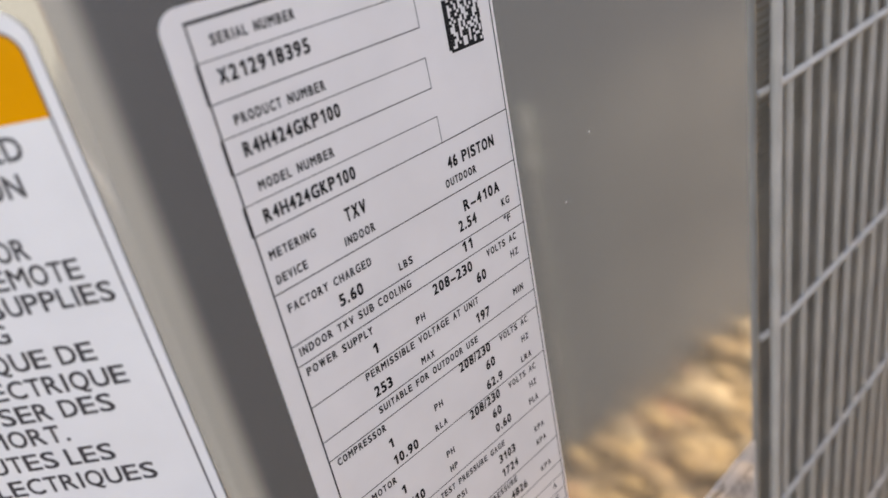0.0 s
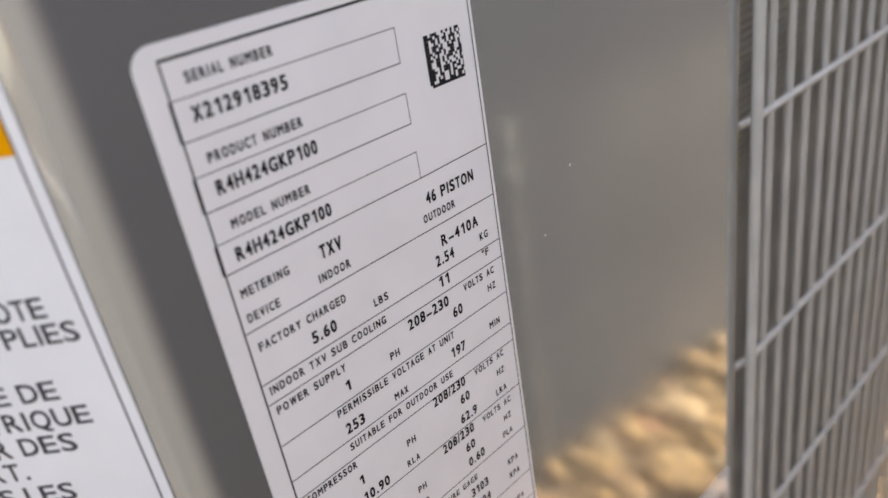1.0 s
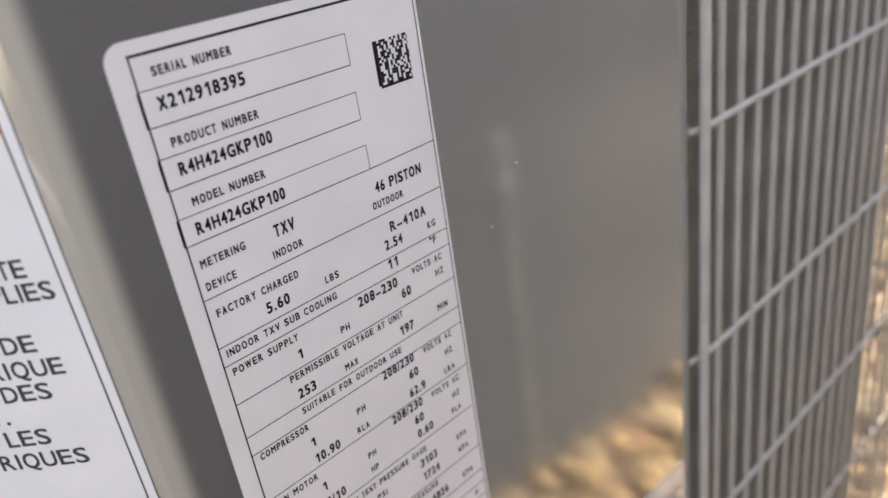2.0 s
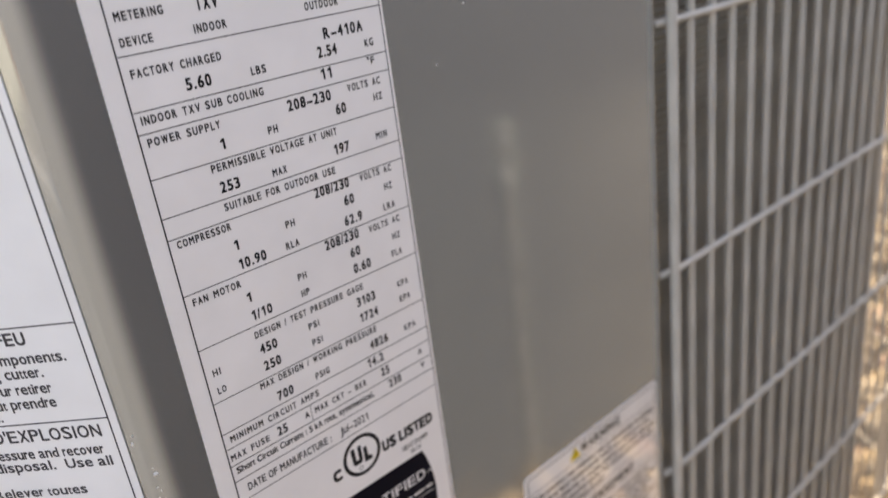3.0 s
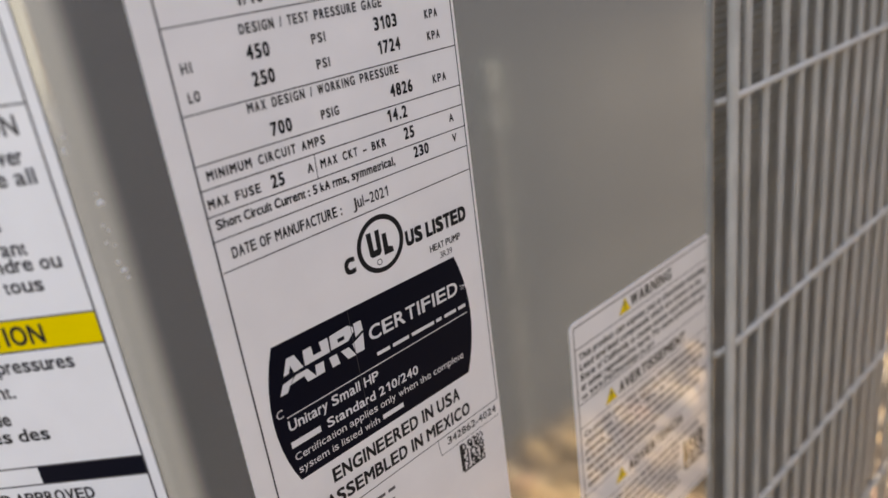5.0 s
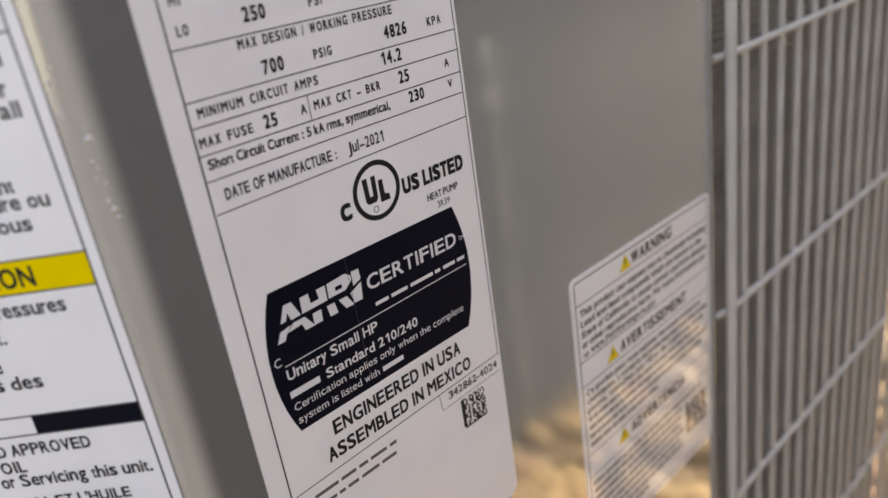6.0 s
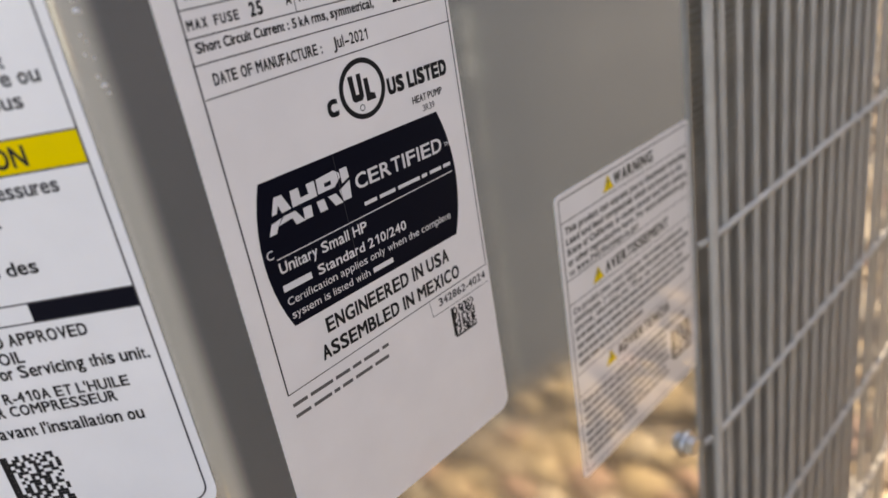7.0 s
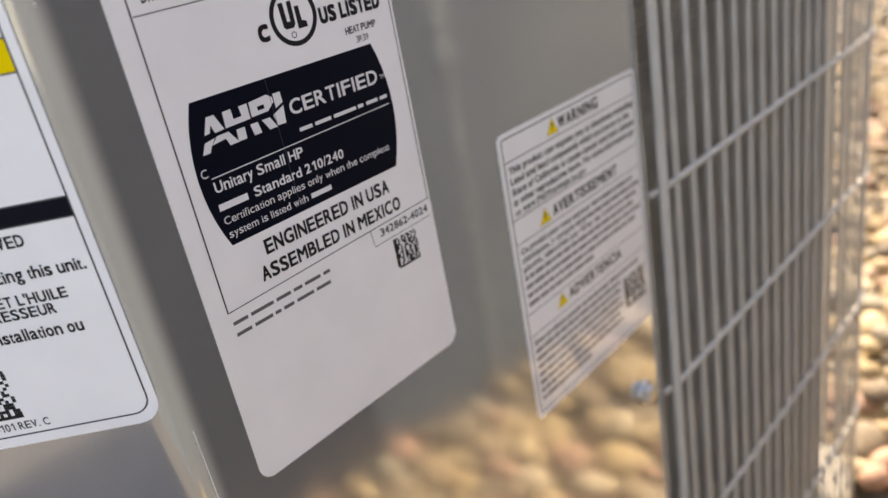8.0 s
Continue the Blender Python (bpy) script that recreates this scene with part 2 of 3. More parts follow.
def sheet(outline, thick, z0, z1, round_spans=()):
    """A folded sheet: a plan outline with thickness, pulled up from z0 to z1. round_spans: the spans that are bends."""
    bm = bmesh.new()
    pts = [Vector((*p, 0)) for p in outline]
    inner = []
    for i, p in enumerate(pts):
        d = (pts[min(i + 1, len(pts) - 1)] - pts[max(i - 1, 0)]).normalized()
        inner.append(p + thick * Vector((-d.y, d.x, 0)))
    cols = [[bm.verts.new((q.x, q.y, z)) for z in (z0, z1)] for q in pts], [bm.verts.new((q.x, q.y, z)) for q in inner for z in (z0, z1)]
    outer, flat = cols
    back = [flat[2 * i:2 * i + 2] for i in range(len(pts))]
    for i in range(len(pts) - 1):
        f = bm.faces.new((outer[i][0], outer[i + 1][0], outer[i + 1][1], outer[i][1]))
        f.smooth = i in round_spans
        bm.faces.new((back[i + 1][0], back[i][0], back[i][1], back[i + 1][1]))
        bm.faces.new((outer[i][1], outer[i + 1][1], back[i + 1][1], back[i][1]))
        bm.faces.new((outer[i + 1][0], outer[i][0], back[i][0], back[i + 1][0]))
    for i in (0, -1):
        bm.faces.new((outer[i][0], outer[i][1], back[i][1], back[i][0]))
    fronts = {frozenset(col) for col in outer}
    for e in bm.edges:
        e.smooth = frozenset(e.verts) in fronts
    bmesh.ops.recalc_face_normals(bm, faces=bm.faces)
    return bm


# ---- ground, wall ----
ground_bm = bmesh.new()
bmesh.ops.create_grid(ground_bm, x_segments=40, y_segments=40, size=400.0)
ground = tagged(new("ground", mesh_of(ground_bm, soil, "ground")), "dark bare soil under the river stones", "ground", kind="structure")

# stucco walls added unseen close before the panel, a little askew, for its reflections
WALL_AT = pose(0.70, -0.555, 0.0, 0, 0, 8)
WALL_IN = WALL_AT.inverted()


def footprint(name, outline, high, mat, label):
    """An upright wall on a plan outline, its bends smooth."""
    bm = bmesh.new()
    face = bm.faces.new([bm.verts.new((xw, yw, 0.0)) for xw, yw in outline])
    up = bmesh.ops.extrude_face_region(bm, geom=[face])
    bmesh.ops.translate(bm, verts=[v for v in up["geom"] if isinstance(v, bmesh.types.BMVert)], vec=(0, 0, high))
    bmesh.ops.recalc_face_normals(bm, faces=bm.faces)
    for f in bm.faces:
        f.smooth = abs(f.normal.z) < 0.5 and f.calc_area() < 0.1
    for e in bm.edges:
        e.smooth = all(f.smooth for f in e.link_faces)
    ob = tagged(part(name, bm, mat, None), label, "wall", kind="structure")
    ob.matrix_basis = WALL_AT
    return ob


wall = footprint("wall_house", [(1.0, 0.0), (1.0, -0.30), (-0.24, -0.30), (-0.24, 0.0)], 1.02, render_mat, "low grey stucco wall added out of view, mirrored in the panel")
# added unseen wall: stands in for the dark shape the panel mirrors
dark_standin = footprint("wall_pier", [(-0.243, 0.004), (-0.243, -0.40)] + [(-1.14, -0.40), (-1.14, 0.004)], 1.30, dark_standin_mat, "added unseen wall standing in for a dark reflection, charcoal blended to pale grey")
# added unseen wall, so the bend mirrors one smooth pale tone
footprint("wall_low", [(-1.143, 0.0), (-1.143, -0.08), (-4.9, -0.08), (-4.9, 0.0)], 0.62, pale_grey, "low pale grey wall added out of view to smooth the bend's reflection")
CONDUIT = -0.004
conduit = tagged(new("conduit", mesh_of(tube([(CONDUIT, -0.003, 0.0), (CONDUIT, -0.003, 0.55), (CONDUIT, -0.003, 0.62)], 0.008, 16), pipe_grey, "conduit")), "grey conduit half sunk in the stucco wall, with pale fittings", "conduit")
conduit.matrix_basis = WALL_AT
for zb, high in ((0.528, 0.036), (0.578, 0.042)):
    part("fitting", tube([(CONDUIT, -0.003, zb), (CONDUIT, -0.003, zb + 0.004), (CONDUIT, -0.003, zb + high)], 0.0100, 16), pipe_paint, conduit, "pale fitting")

# concrete slabs added out of view past the unit's other side, as reflectors
tagged(part("pavement", box(-1.60, -0.42, -6.0, 6.0, -0.05, 0.012, 0.004), near_slab_mat, None), "grey concrete slab added out of view, mirrored in the angled face", "path", kind="structure")
tagged(part("pavement", box(-4.498, -1.612, -6.0, 6.0, -0.05, 0.012, 0.004), far_slab_mat, None), "bluer concrete slab added out of view, mirrored in the bend", "drive", kind="structure")
# added unseen reflector that brightens the angled face and its label
tagged(part("wall_far", box(-4.7, -4.5, -7.0, 5.0, 0.0, 1.7, 0.01), pale_stucco, None), "grey-green sunlit wall added out of view as a reflector for the angled face", "wall", kind="structure")


# ---- the heat pump: plan of its side, x along the front, y into the unit ----
TOP, FOOT = 1.02, 0.075
CX, CY, CR = 0.615, 0.090, 0.090            # rounded corner of the coil guard
CHAMFER = Vector((-0.0245, 0.0))            # where the front panel turns by 45 degrees
CH_LEN = 0.17
LEFT_X, LEFT_Y = CHAMFER.x - CH_LEN * 0.70711, CH_LEN * 0.70711
BACK_Y = 0.80

pad = tagged(part("concrete_pad", box(-0.13, 0.675, 0.01, 0.79, -0.03, 0.045, 0.006), concrete, None), "concrete pad under the heat pump, set in river stones", "pad", kind="structure")
unit = thing("heat_pump", pose(0, 0, 0), "grey enamelled outdoor heat pump with a wire coil guard", "heat pump")


def bend_at(k):
    """The soft bend in plan, from the angled face (0) to the panel (1)."""
    r = 0.0225
    t = r * math.tan(radians(22.5))
    return CHAMFER.x + t - r * math.sin(radians(45 * (1 - k))), r - r * math.cos(radians(45 * (1 - k)))


def corner_panel():
    h = 0.003
    right = [(0.2475, 0.022), (0.2475, h)] + arc(0.2475 - h, h, h, -10, -80, 7) + [(0.2475 - h, 0.0)]
    bend = [bend_at(1 - k / 14) for k in range(15)]
    left = [(LEFT_X + 0.002, LEFT_Y - 0.002), (LEFT_X, LEFT_Y), (LEFT_X + 0.002, LEFT_Y + 0.012)]
    outline = (right + bend + left)[::-1]
    n = len(outline)
    rounded = [i for i in range(n - 1) if math.dist(outline[i], outline[i + 1]) < 0.0024]
    return part("corner_panel", sheet(outline, 0.0011, FOOT, TOP - 0.02, rounded), enamel, unit, "glossy grey enamelled sheet steel corner panel")


panel = corner_panel()


def rail(offset, wider=0.0):
    """The line round the unit's guarded sides, that far inside the guard; wider: how much rounder its corners are."""
    r, w = CR - offset + wider, wider
    x = CX - 1.8 * w
    line = [(0.250, offset), (x, offset)] + arc(x, CY + w, r, -90, 0, 10)[1:]
    line += arc(x, BACK_Y - CY - w, r, 0, 90, 10) + arc(LEFT_X + CR + w, BACK_Y - CY - w, r, 90, 180, 10) + [(LEFT_X + offset, LEFT_Y + 0.03)]
    return [Vector((*p, 0)) for p in line]


def along(line, step, start=0.0):
    """Places and directions at even steps on a line."""
    at, want = 0.0, start
    for a, b in zip(line, line[1:]):
        length = (b - a).length
        while want <= at + length:
            yield a + (b - a) * ((want - at) / length), (b - a).normalized()
            want += step
        at += length


# base pan and top cover
bm = bmesh.new()
foot_ring = [bm.verts.new((p.x, p.y, 0.045)) for p in rail(0.002)] + [bm.verts.new((LEFT_X + 0.003, LEFT_Y, 0.045)), bm.verts.new((CHAMFER.x, 0.003, 0.045))]
face = bm.faces.new(foot_ring)
up = bmesh.ops.extrude_face_region(bm, geom=[face])
bmesh.ops.translate(bm, verts=[v for v in up["geom"] if isinstance(v, bmesh.types.BMVert)], vec=(0, 0, FOOT - 0.047))
bmesh.ops.recalc_face_normals(bm, faces=bm.faces)
part("base_pan", bm, wire_paint, unit)
bm = bmesh.new()
top_ring = [bm.verts.new((p.x, p.y, TOP - 0.018)) for p in rail(-0.006)] + [bm.verts.new((LEFT_X - 0.004, LEFT_Y - 0.002, TOP - 0.018)), bm.verts.new((CHAMFER.x - 0.002, -0.006, TOP - 0.018))]
face = bm.faces.new(top_ring)
up = bmesh.ops.extrude_face_region(bm, geom=[face])
bmesh.ops.translate(bm, verts=[v for v in up["geom"] if isinstance(v, bmesh.types.BMVert)], vec=(0, 0, 0.03))
bmesh.ops.recalc_face_normals(bm, faces=bm.faces)
part("top_cover", bm, enamel, unit)


# coil: dark core behind thin corrugated fins
def coil():
    outer, inner = rail(0.036, 0.018), rail(0.06, 0.018)
    bm = bmesh.new()
    cols = [[bm.verts.new((p.x, p.y, z)) for z in (FOOT, TOP - 0.02)] for p in outer]
    cols += [[bm.verts.new((p.x, p.y, z)) for z in (FOOT, TOP - 0.02)] for p in reversed(inner)]
    for a, b in zip(cols, cols[1:] + cols[:1]):
        bm.faces.new((a[0], b[0], b[1], a[1]))
    bmesh.ops.recalc_face_normals(bm, faces=bm.faces)
    core = part("coil", bm, dark_core, unit, "dark finned condenser coil")
    # fins: thin upright plates with a wavy outer edge
    verts, faces = [], []
    z0, z1, pitch = FOOT + 0.01, TOP - 0.03, 0.0021
    levels = int((z1 - z0) / pitch)
    outer = rail(0.022, 0.018)
    for count, (p, d) in enumerate(along(outer, 0.0020)):
        if count > 330:
            break
        inward = Vector((-d.y, d.x, 0))
        base = len(verts)
        lean = random.uniform(-0.0005, 0.0005)
        for k in range(levels + 1):
            wave = 0.0008 if k % 2 else -0.0008
            q = p + d * (wave + lean)
            e = p + inward * 0.0145 + d * (wave + lean)
            verts += [(q.x, q.y, z0 + k * pitch), (e.x, e.y, z0 + k * pitch)]
        for k in range(levels):
            a = base + 2 * k
            faces.append((a, a + 1, a + 3, a + 2))
    me = bpy.data.meshes.new("fin_block")
    me.from_pydata(verts, [], faces)
    me.materials.append(fin_metal)
    fins = new("fin_block", me)
    fins.parent = core
    tagged(fins, "rows of thin corrugated aluminium fins", kind="stuff")


coil()

# coil guard: heavy edge bar, cross wires, upright wires
guard = part("coil_guard", tube([(0.2528, -0.0050, FOOT + 0.002), (0.2528, -0.0050, TOP - 0.02)], 0.0026, 12), wire_paint, unit, "grey coated wire coil guard with a heavy edge bar")
RUNGS = (0.178, 0.308, 0.4375, 0.5625, 0.6920, 0.8220, 0.9510)
cross_line = [Vector((0.2477, 0.0014, 0)), Vector((0.2600, -0.0012, 0))] + rail(-0.0020)[1:]
for i, zr in enumerate(RUNGS):
    part("cross_wire", tube([(p.x, p.y, zr + 0.0013) for p in cross_line], 0.0018, 8), wire_paint, guard)
upright = mesh_of(tube([(0, 0, FOOT + 0.002), (0, 0, TOP - 0.02)], 0.0021, 8), wire_paint, "upright_wire")
for p, d in along(rail(0.0), 0.0201, 0.0267):
    w = new("upright_wire", upright)
    w.parent = guard
    w.location = (p.x + random.uniform(-0.0004, 0.0004), p.y, 0)


# hexagon washer-head screw in the panel
def hex_screw(x, z):
    bm = bmesh.new()
    bmesh.ops.create_cone(bm, cap_ends=True, segments=24, radius1=0.0076, radius2=0.0069, depth=0.0016, matrix=pose(0, -0.0009, 0, 90))
    bmesh.ops.create_cone(bm, cap_ends=True, segments=6, radius1=0.0057, radius2=0.0054, depth=0.0044, matrix=pose(0, -0.0038, 0, 90, 17))
    bmesh.ops.bevel(bm, geom=[e for e in bm.edges if e.calc_length() > 0.003], offset=0.0004, segments=2, affect="EDGES")
    s = part("screw", bm, zinc, None)
    s.location = (x, 0.0, z)
    tagged(s, "shiny zinc hexagon washer-head screw in the grey panel", "screw")


hex_screw(0.2243, 0.4547)


# ---- printed labels: x to the right, z up in millimetres on the label's face ----
MM = 0.001
waiting = []


def flat_poly(points, lift, bm=None):
    bm = bm or bmesh.new()
    f = bm.faces.new([bm.verts.new((x * MM, -lift * MM, z * MM)) for x, z in points])
    f.normal_update()
    if f.normal.y > 0:
        f.normal_flip()
    return bm


def rounded_rect(x0, x1, z0, z1, r, steps=6):
    out = []
    for cx, cz, a in ((x1 - r, z1 - r, 0), (x0 + r, z1 - r, 90), (x0 + r, z0 + r, 180), (x1 - r, z0 + r, 270)):
        out += arc(cx, cz, r, a, a + 90, steps)
    return out


def rect(x0, x1, z0, z1):
    return [(x0, z0), (x1, z0), (x1, z1), (x0, z1)]


def film(parent, outline, mat, thick=0.18):
    bm = flat_poly(outline, thick)
    f = bm.faces[:]
    up = bmesh.ops.extrude_face_region(bm, geom=f)
    bmesh.ops.translate(bm, verts=[v for v in up["geom"] if isinstance(v, bmesh.types.BMVert)], vec=(0, (thick - 0.02) * MM, 0))
    bmesh.ops.recalc_face_normals(bm, faces=bm.faces)
    return part("film", bm, mat, parent)


def rule(parent, x0, z0, x1, z1, width=0.3, mat=None, lift=0.22):
    d = Vector((x1 - x0, z1 - z0)).normalized()
    s = Vector((-d.y, d.x)) * width / 2
    pts = [(x0 - s.x, z0 - s.y), (x1 - s.x, z1 - s.y), (x1 + s.x, z1 + s.y), (x0 + s.x, z0 + s.y)]
    return part("rule", flat_poly(pts, lift), mat or black_ink, parent)


def patch(parent, name, outline, mat, lift=0.21, label=""):
    return part(name, flat_poly(outline, lift), mat, parent, label)


def loop_line(parent, outline, width, mat, lift=0.22):
    """A closed printed line of even width."""
    bm = bmesh.new()
    n = len(outline)
    pts = [Vector(p) for p in outline]
    pairs = []
    for i, p in enumerate(pts):
        d = (pts[(i + 1) % n] - pts[i - 1]).normalized()
        s = Vector((-d.y, d.x)) * width / 2
        pairs.append([bm.verts.new((q.x * MM, -lift * MM, q.y * MM)) for q in (p - s, p + s)])
    for i in range(n):
        a, b = pairs[i], pairs[(i + 1) % n]
        bm.faces.new((a[0], b[0], b[1], a[1]))
    bmesh.ops.recalc_face_normals(bm, faces=bm.faces)
    return part("border", bm, mat, parent)


def words(parent, text, x0, x1, z, cap, mat=None, bold=0.0, lift=0.24, gap=1.05):
    """Text from x0 to x1 on the baseline z with capitals that high."""
    waiting.append((parent, text, x0, x1, z, cap, mat or black_ink, bold, lift, gap))


def bars(parent, x0, x1, z, high, mat, seed, lift=0.24, longest=9.0, gap=1.15):
    """Unreadable words of one line, as plain bars."""
    rng = random.Random(seed)
    x = x0
    while x < x1 - 1.0:
        w = min(rng.uniform(2.2, longest), x1 - x)
        patch(parent, "unreadable_word", rect(x, x + w, z, z + high), mat, lift)
        x += w + gap * rng.uniform(0.8, 1.2)


def code_block(parent, x0, x1, z0, z1, mat, seed, rows=12):
    """A printed code field, as rows of plain bars."""
    rng = random.Random(seed)
    bm = bmesh.new()
    h = (z1 - z0) / rows
    for k in range(rows):
        x = x0
        while x < x1 - 0.2:
            w = min(h * rng.choice((1, 1, 1, 2, 2, 3)), x1 - x)
            flat_poly(rect(x, x + w, z0 + k * h, z0 + (k + 0.98) * h), 0.22, bm)
            x += w + h * rng.choice((1, 1, 1, 2))
    flat_poly(rect(x0 - h, x0, z0, z1), 0.22, bm)
    flat_poly(rect(x0, x1, z0 - h, z0), 0.22, bm)
    return part("code_field", bm, mat, parent)


# rating label
rating = thing("rating_label", pose(0.00035, 0, 0.32), "tall white printed rating label with black text and rules", "label")
film(rating, rounded_rect(-6.0, 89.5, 244.8, 603.8, 5.0), white_film)


def small(text, x0, x1, z, cap=2.25):
    words(rating, text, x0, x1, z, cap, None, 0.08, 0.24, 1.3)


def big(text, x0, x1, z, cap=3.2):
    words(rating, text, x0, x1, z, cap, None, 0.13, 0.24, 1.18)


rule(rating, -0.6, 600.2, 88.4, 600.6, 0.7)
rule(rating, -0.3, 600.4, 0.2, 303.2, 0.45)
rule(rating, 88.3, 600.4, 88.3, 305.2, 0.35)
for zt, zb in ((591.9, 583.0), (575.1, 566.9), (559.0, 551.4)):
    rule(rating, -0.3, zt, 61.5, zt, 0.22)
    rule(rating, -0.3, zb, 61.5, zb, 0.28)
    rule(rating, 61.4, zb, 61.4, zt, 0.22)
    rule(rating, -0.5, zb, -0.5, zt, 0.7)
rule(rating, 61.4, 551.4, 88.3, 551.9)
for zl in (535.6, 520.6, 514.5, 501.6, 489.8, 483.2, 465.2, 446.7, 427.3, 415.6, 409.7, 403.1, 396.9):
    rule(rating, -0.3, zl - 0.2, 88.3, zl + 0.25)
rule(rating, 0.6, 388.4, 88.3, 389.6)
rule(rating, 0.2, 303.2, 88.3, 305.4)
rule(rating, 32.6, 403.1, 32.7, 409.7, 0.22)

small("SERIAL NUMBER", 4.3, 25.7, 594.7, 2.2)
big("X212918395", 3.6, 27.5, 586.6)
small("PRODUCT NUMBER", 4.0, 28.9, 577.2)
big("R4H424GKP100", 4.0, 31.2, 569.8)
small("MODEL NUMBER", 4.8, 26.5, 561.2)
big("R4H424GKP100", 3.8, 31.0, 553.5)
small("METERING", 2.0, 15.4, 544.4)
big("TXV", 25.1, 31.7, 543.8, 3.5)
small("INDOOR", 23.0, 32.9, 537.9)
big("46 PISTON", 62.0, 80.9, 543.4)
small("OUTDOOR", 59.8, 72.1, 538.4)
small("DEVICE", 1.8, 10.8, 537.8)
big("R-410A", 64.9, 80.0, 529.0)
small("FACTORY", 2.4, 14.6, 529.4)
small("CHARGED", 16.6, 29.0, 529.4)
big("5.60", 16.8, 24.4, 523.2)
small("LBS", 37.5, 42.4, 523.2)
big("2.54", 61.6, 68.7, 523.7)
small("KG", 80.1, 83.5, 523.8)
small("INDOOR", 1.8, 12.0, 516.8)
small("TXV", 14.0, 19.2, 516.8)
small("SUB", 21.0, 26.2, 516.8)
small("COOLING", 28.0, 40.0, 516.8)
big("11", 61.5, 65.2, 516.9)
small("\u00b0F", 80.0, 82.8, 518.0)
small("POWER SUPPLY", 2.0, 23.9, 510.6)
big("208-230", 47.3, 63.4, 510.0)
small("VOLTS AC", 70.4, 83.8, 511.0)
big("1", 23.25, 23.65, 504.4, 3.0)
small("PH", 38.9, 42.2, 504.8)
big("60", 64.6, 68.4, 504.8)
small("HZ", 80.3, 83.7, 505.8)
small("PERMISSIBLE", 18.1, 36.2, 498.4)
small("VOLTAGE AT UNIT", 38.2, 63.2, 498.5)
big("253", 19.6, 25.8, 491.8)
small("MAX", 37.4, 42.4, 491.6)
big("197", 61.3, 67.1, 492.1)
small("MIN", 78.7, 83.3, 492.8)
small("SUITABLE FOR OUTDOOR USE", 19.3, 60.0, 486.1)
small("COMPRESSOR", 2.4, 19.7, 479.9)
big("208/230", 50.7, 64.4, 480.2)
small("VOLTS AC", 69.2, 82.8, 480.5)
big("1", 19.95, 20.35, 473.2, 3.0)
small("PH", 38.0, 41.3, 474.0)
big("60", 61.5, 65.3, 474.2)
small("HZ", 78.8, 82.0, 474.4)
big("10.90", 19.7, 29.0, 466.7)
small("RLA", 36.6, 41.4, 467.0)
big("62.9", 60.2, 67.4, 467.2)
small("LRA", 77.1, 82.0, 467.3)
small("FAN MOTOR", 2.4, 18.4, 461.1)
big("208/230", 50.9, 64.7, 461.5)
small("VOLTS AC", 69.4, 83.0, 461.5)
big("1", 19.95, 20.35, 455.2, 3.0)
small("PH", 38.4, 41.6, 455.2)
big("60", 60.2, 64.1, 455.4)
small("HZ", 78.9, 82.2, 455.5)
big("1/10", 19.8, 26.9, 448.7)
small("HP", 38.5, 41.5, 449.2)
big("0.60", 60.4, 67.6, 449.3)
small("FLA", 77.4, 81.9, 449.2)
small("DESIGN / TEST PRESSURE GAGE", 19.0, 62.6, 442.3)
big("450", 19.7, 25.8, 436.3)
small("PSI", 38.5, 42.6, 436.7)
big("3103", 59.1, 67.0, 436.6)
small("KPA", 77.7, 82.5, 436.8)
small("HI", 2.6, 5.1, 436.3)
big("250", 19.8, 25.8, 430.0)
small("PSI", 38.7, 42.7, 430.4)
big("1724", 59.4, 67.1, 430.3)
small("KPA", 77.7, 82.5, 430.8)
small("LO", 2.7, 5.5, 429.8)
small("MAX DESIGN / WORKING PRESSURE", 16.7, 65.1, 424.2)
big("700", 21.9, 27.8, 417.3)
small("PSIG", 37.2, 42.8, 417.8)
big("4826", 61.3, 69.4, 418.2)
small("KPA", 77.7, 82.9, 418.6)
small("MINIMUM CIRCUIT AMPS", 2.5, 36.8, 411.5)
big("14.2", 59.0, 66.0, 411.6)
small("MAX FUSE", 1.1, 15.4, 404.8)
big("25", 18.9, 22.5, 404.7)
small("A", 30.0, 31.6, 405.4)
small("MAX CKT - BKR", 34.2, 56.7, 405.5)
big("25", 64.0, 67.6, 405.4)
small("A", 82.4, 83.7, 406.0)
words(rating, "Short Circuit Current : 5 kA rms, symmetrical,", 1.8, 59.0, 399.4, 2.35, None, 0.08)
big("230", 66.6, 72.3, 399.3, 3.0)
small("V", 82.7, 84.1, 399.8)
words(rating, "DATE OF MANUFACTURE :", 4.1, 38.0, 391.2, 2.8, None, 0.07, 0.24, 1.1)
words(rating, "Jul-2021", 42.0, 54.7, 391.4, 3.0, None, 0.05, 0.24, 1.12)
words(rating, "C", 35.8, 38.9, 374.0, 4.2, None, 0.35)
words(rating, "US LISTED", 58.8, 83.8, 374.4, 4.3, None, 0.3)
words(rating, "HEAT PUMP", 67.4, 80.5, 368.9, 2.1, None, 0.05)
words(rating, "3R39", 71.1, 76.4, 365.6, 2.0)
words(rating, "ENGINEERED IN USA", 18.3, 70.9, 314.5, 4.5, None, 0.16)
words(rating, "ASSEMBLED IN MEXICO", 14.7, 74.6, 307.0, 4.4, None, 0.16)
words(rating, "342862-4024", 63.1, 87.0, 300.8, 2.7, None, 0.06)

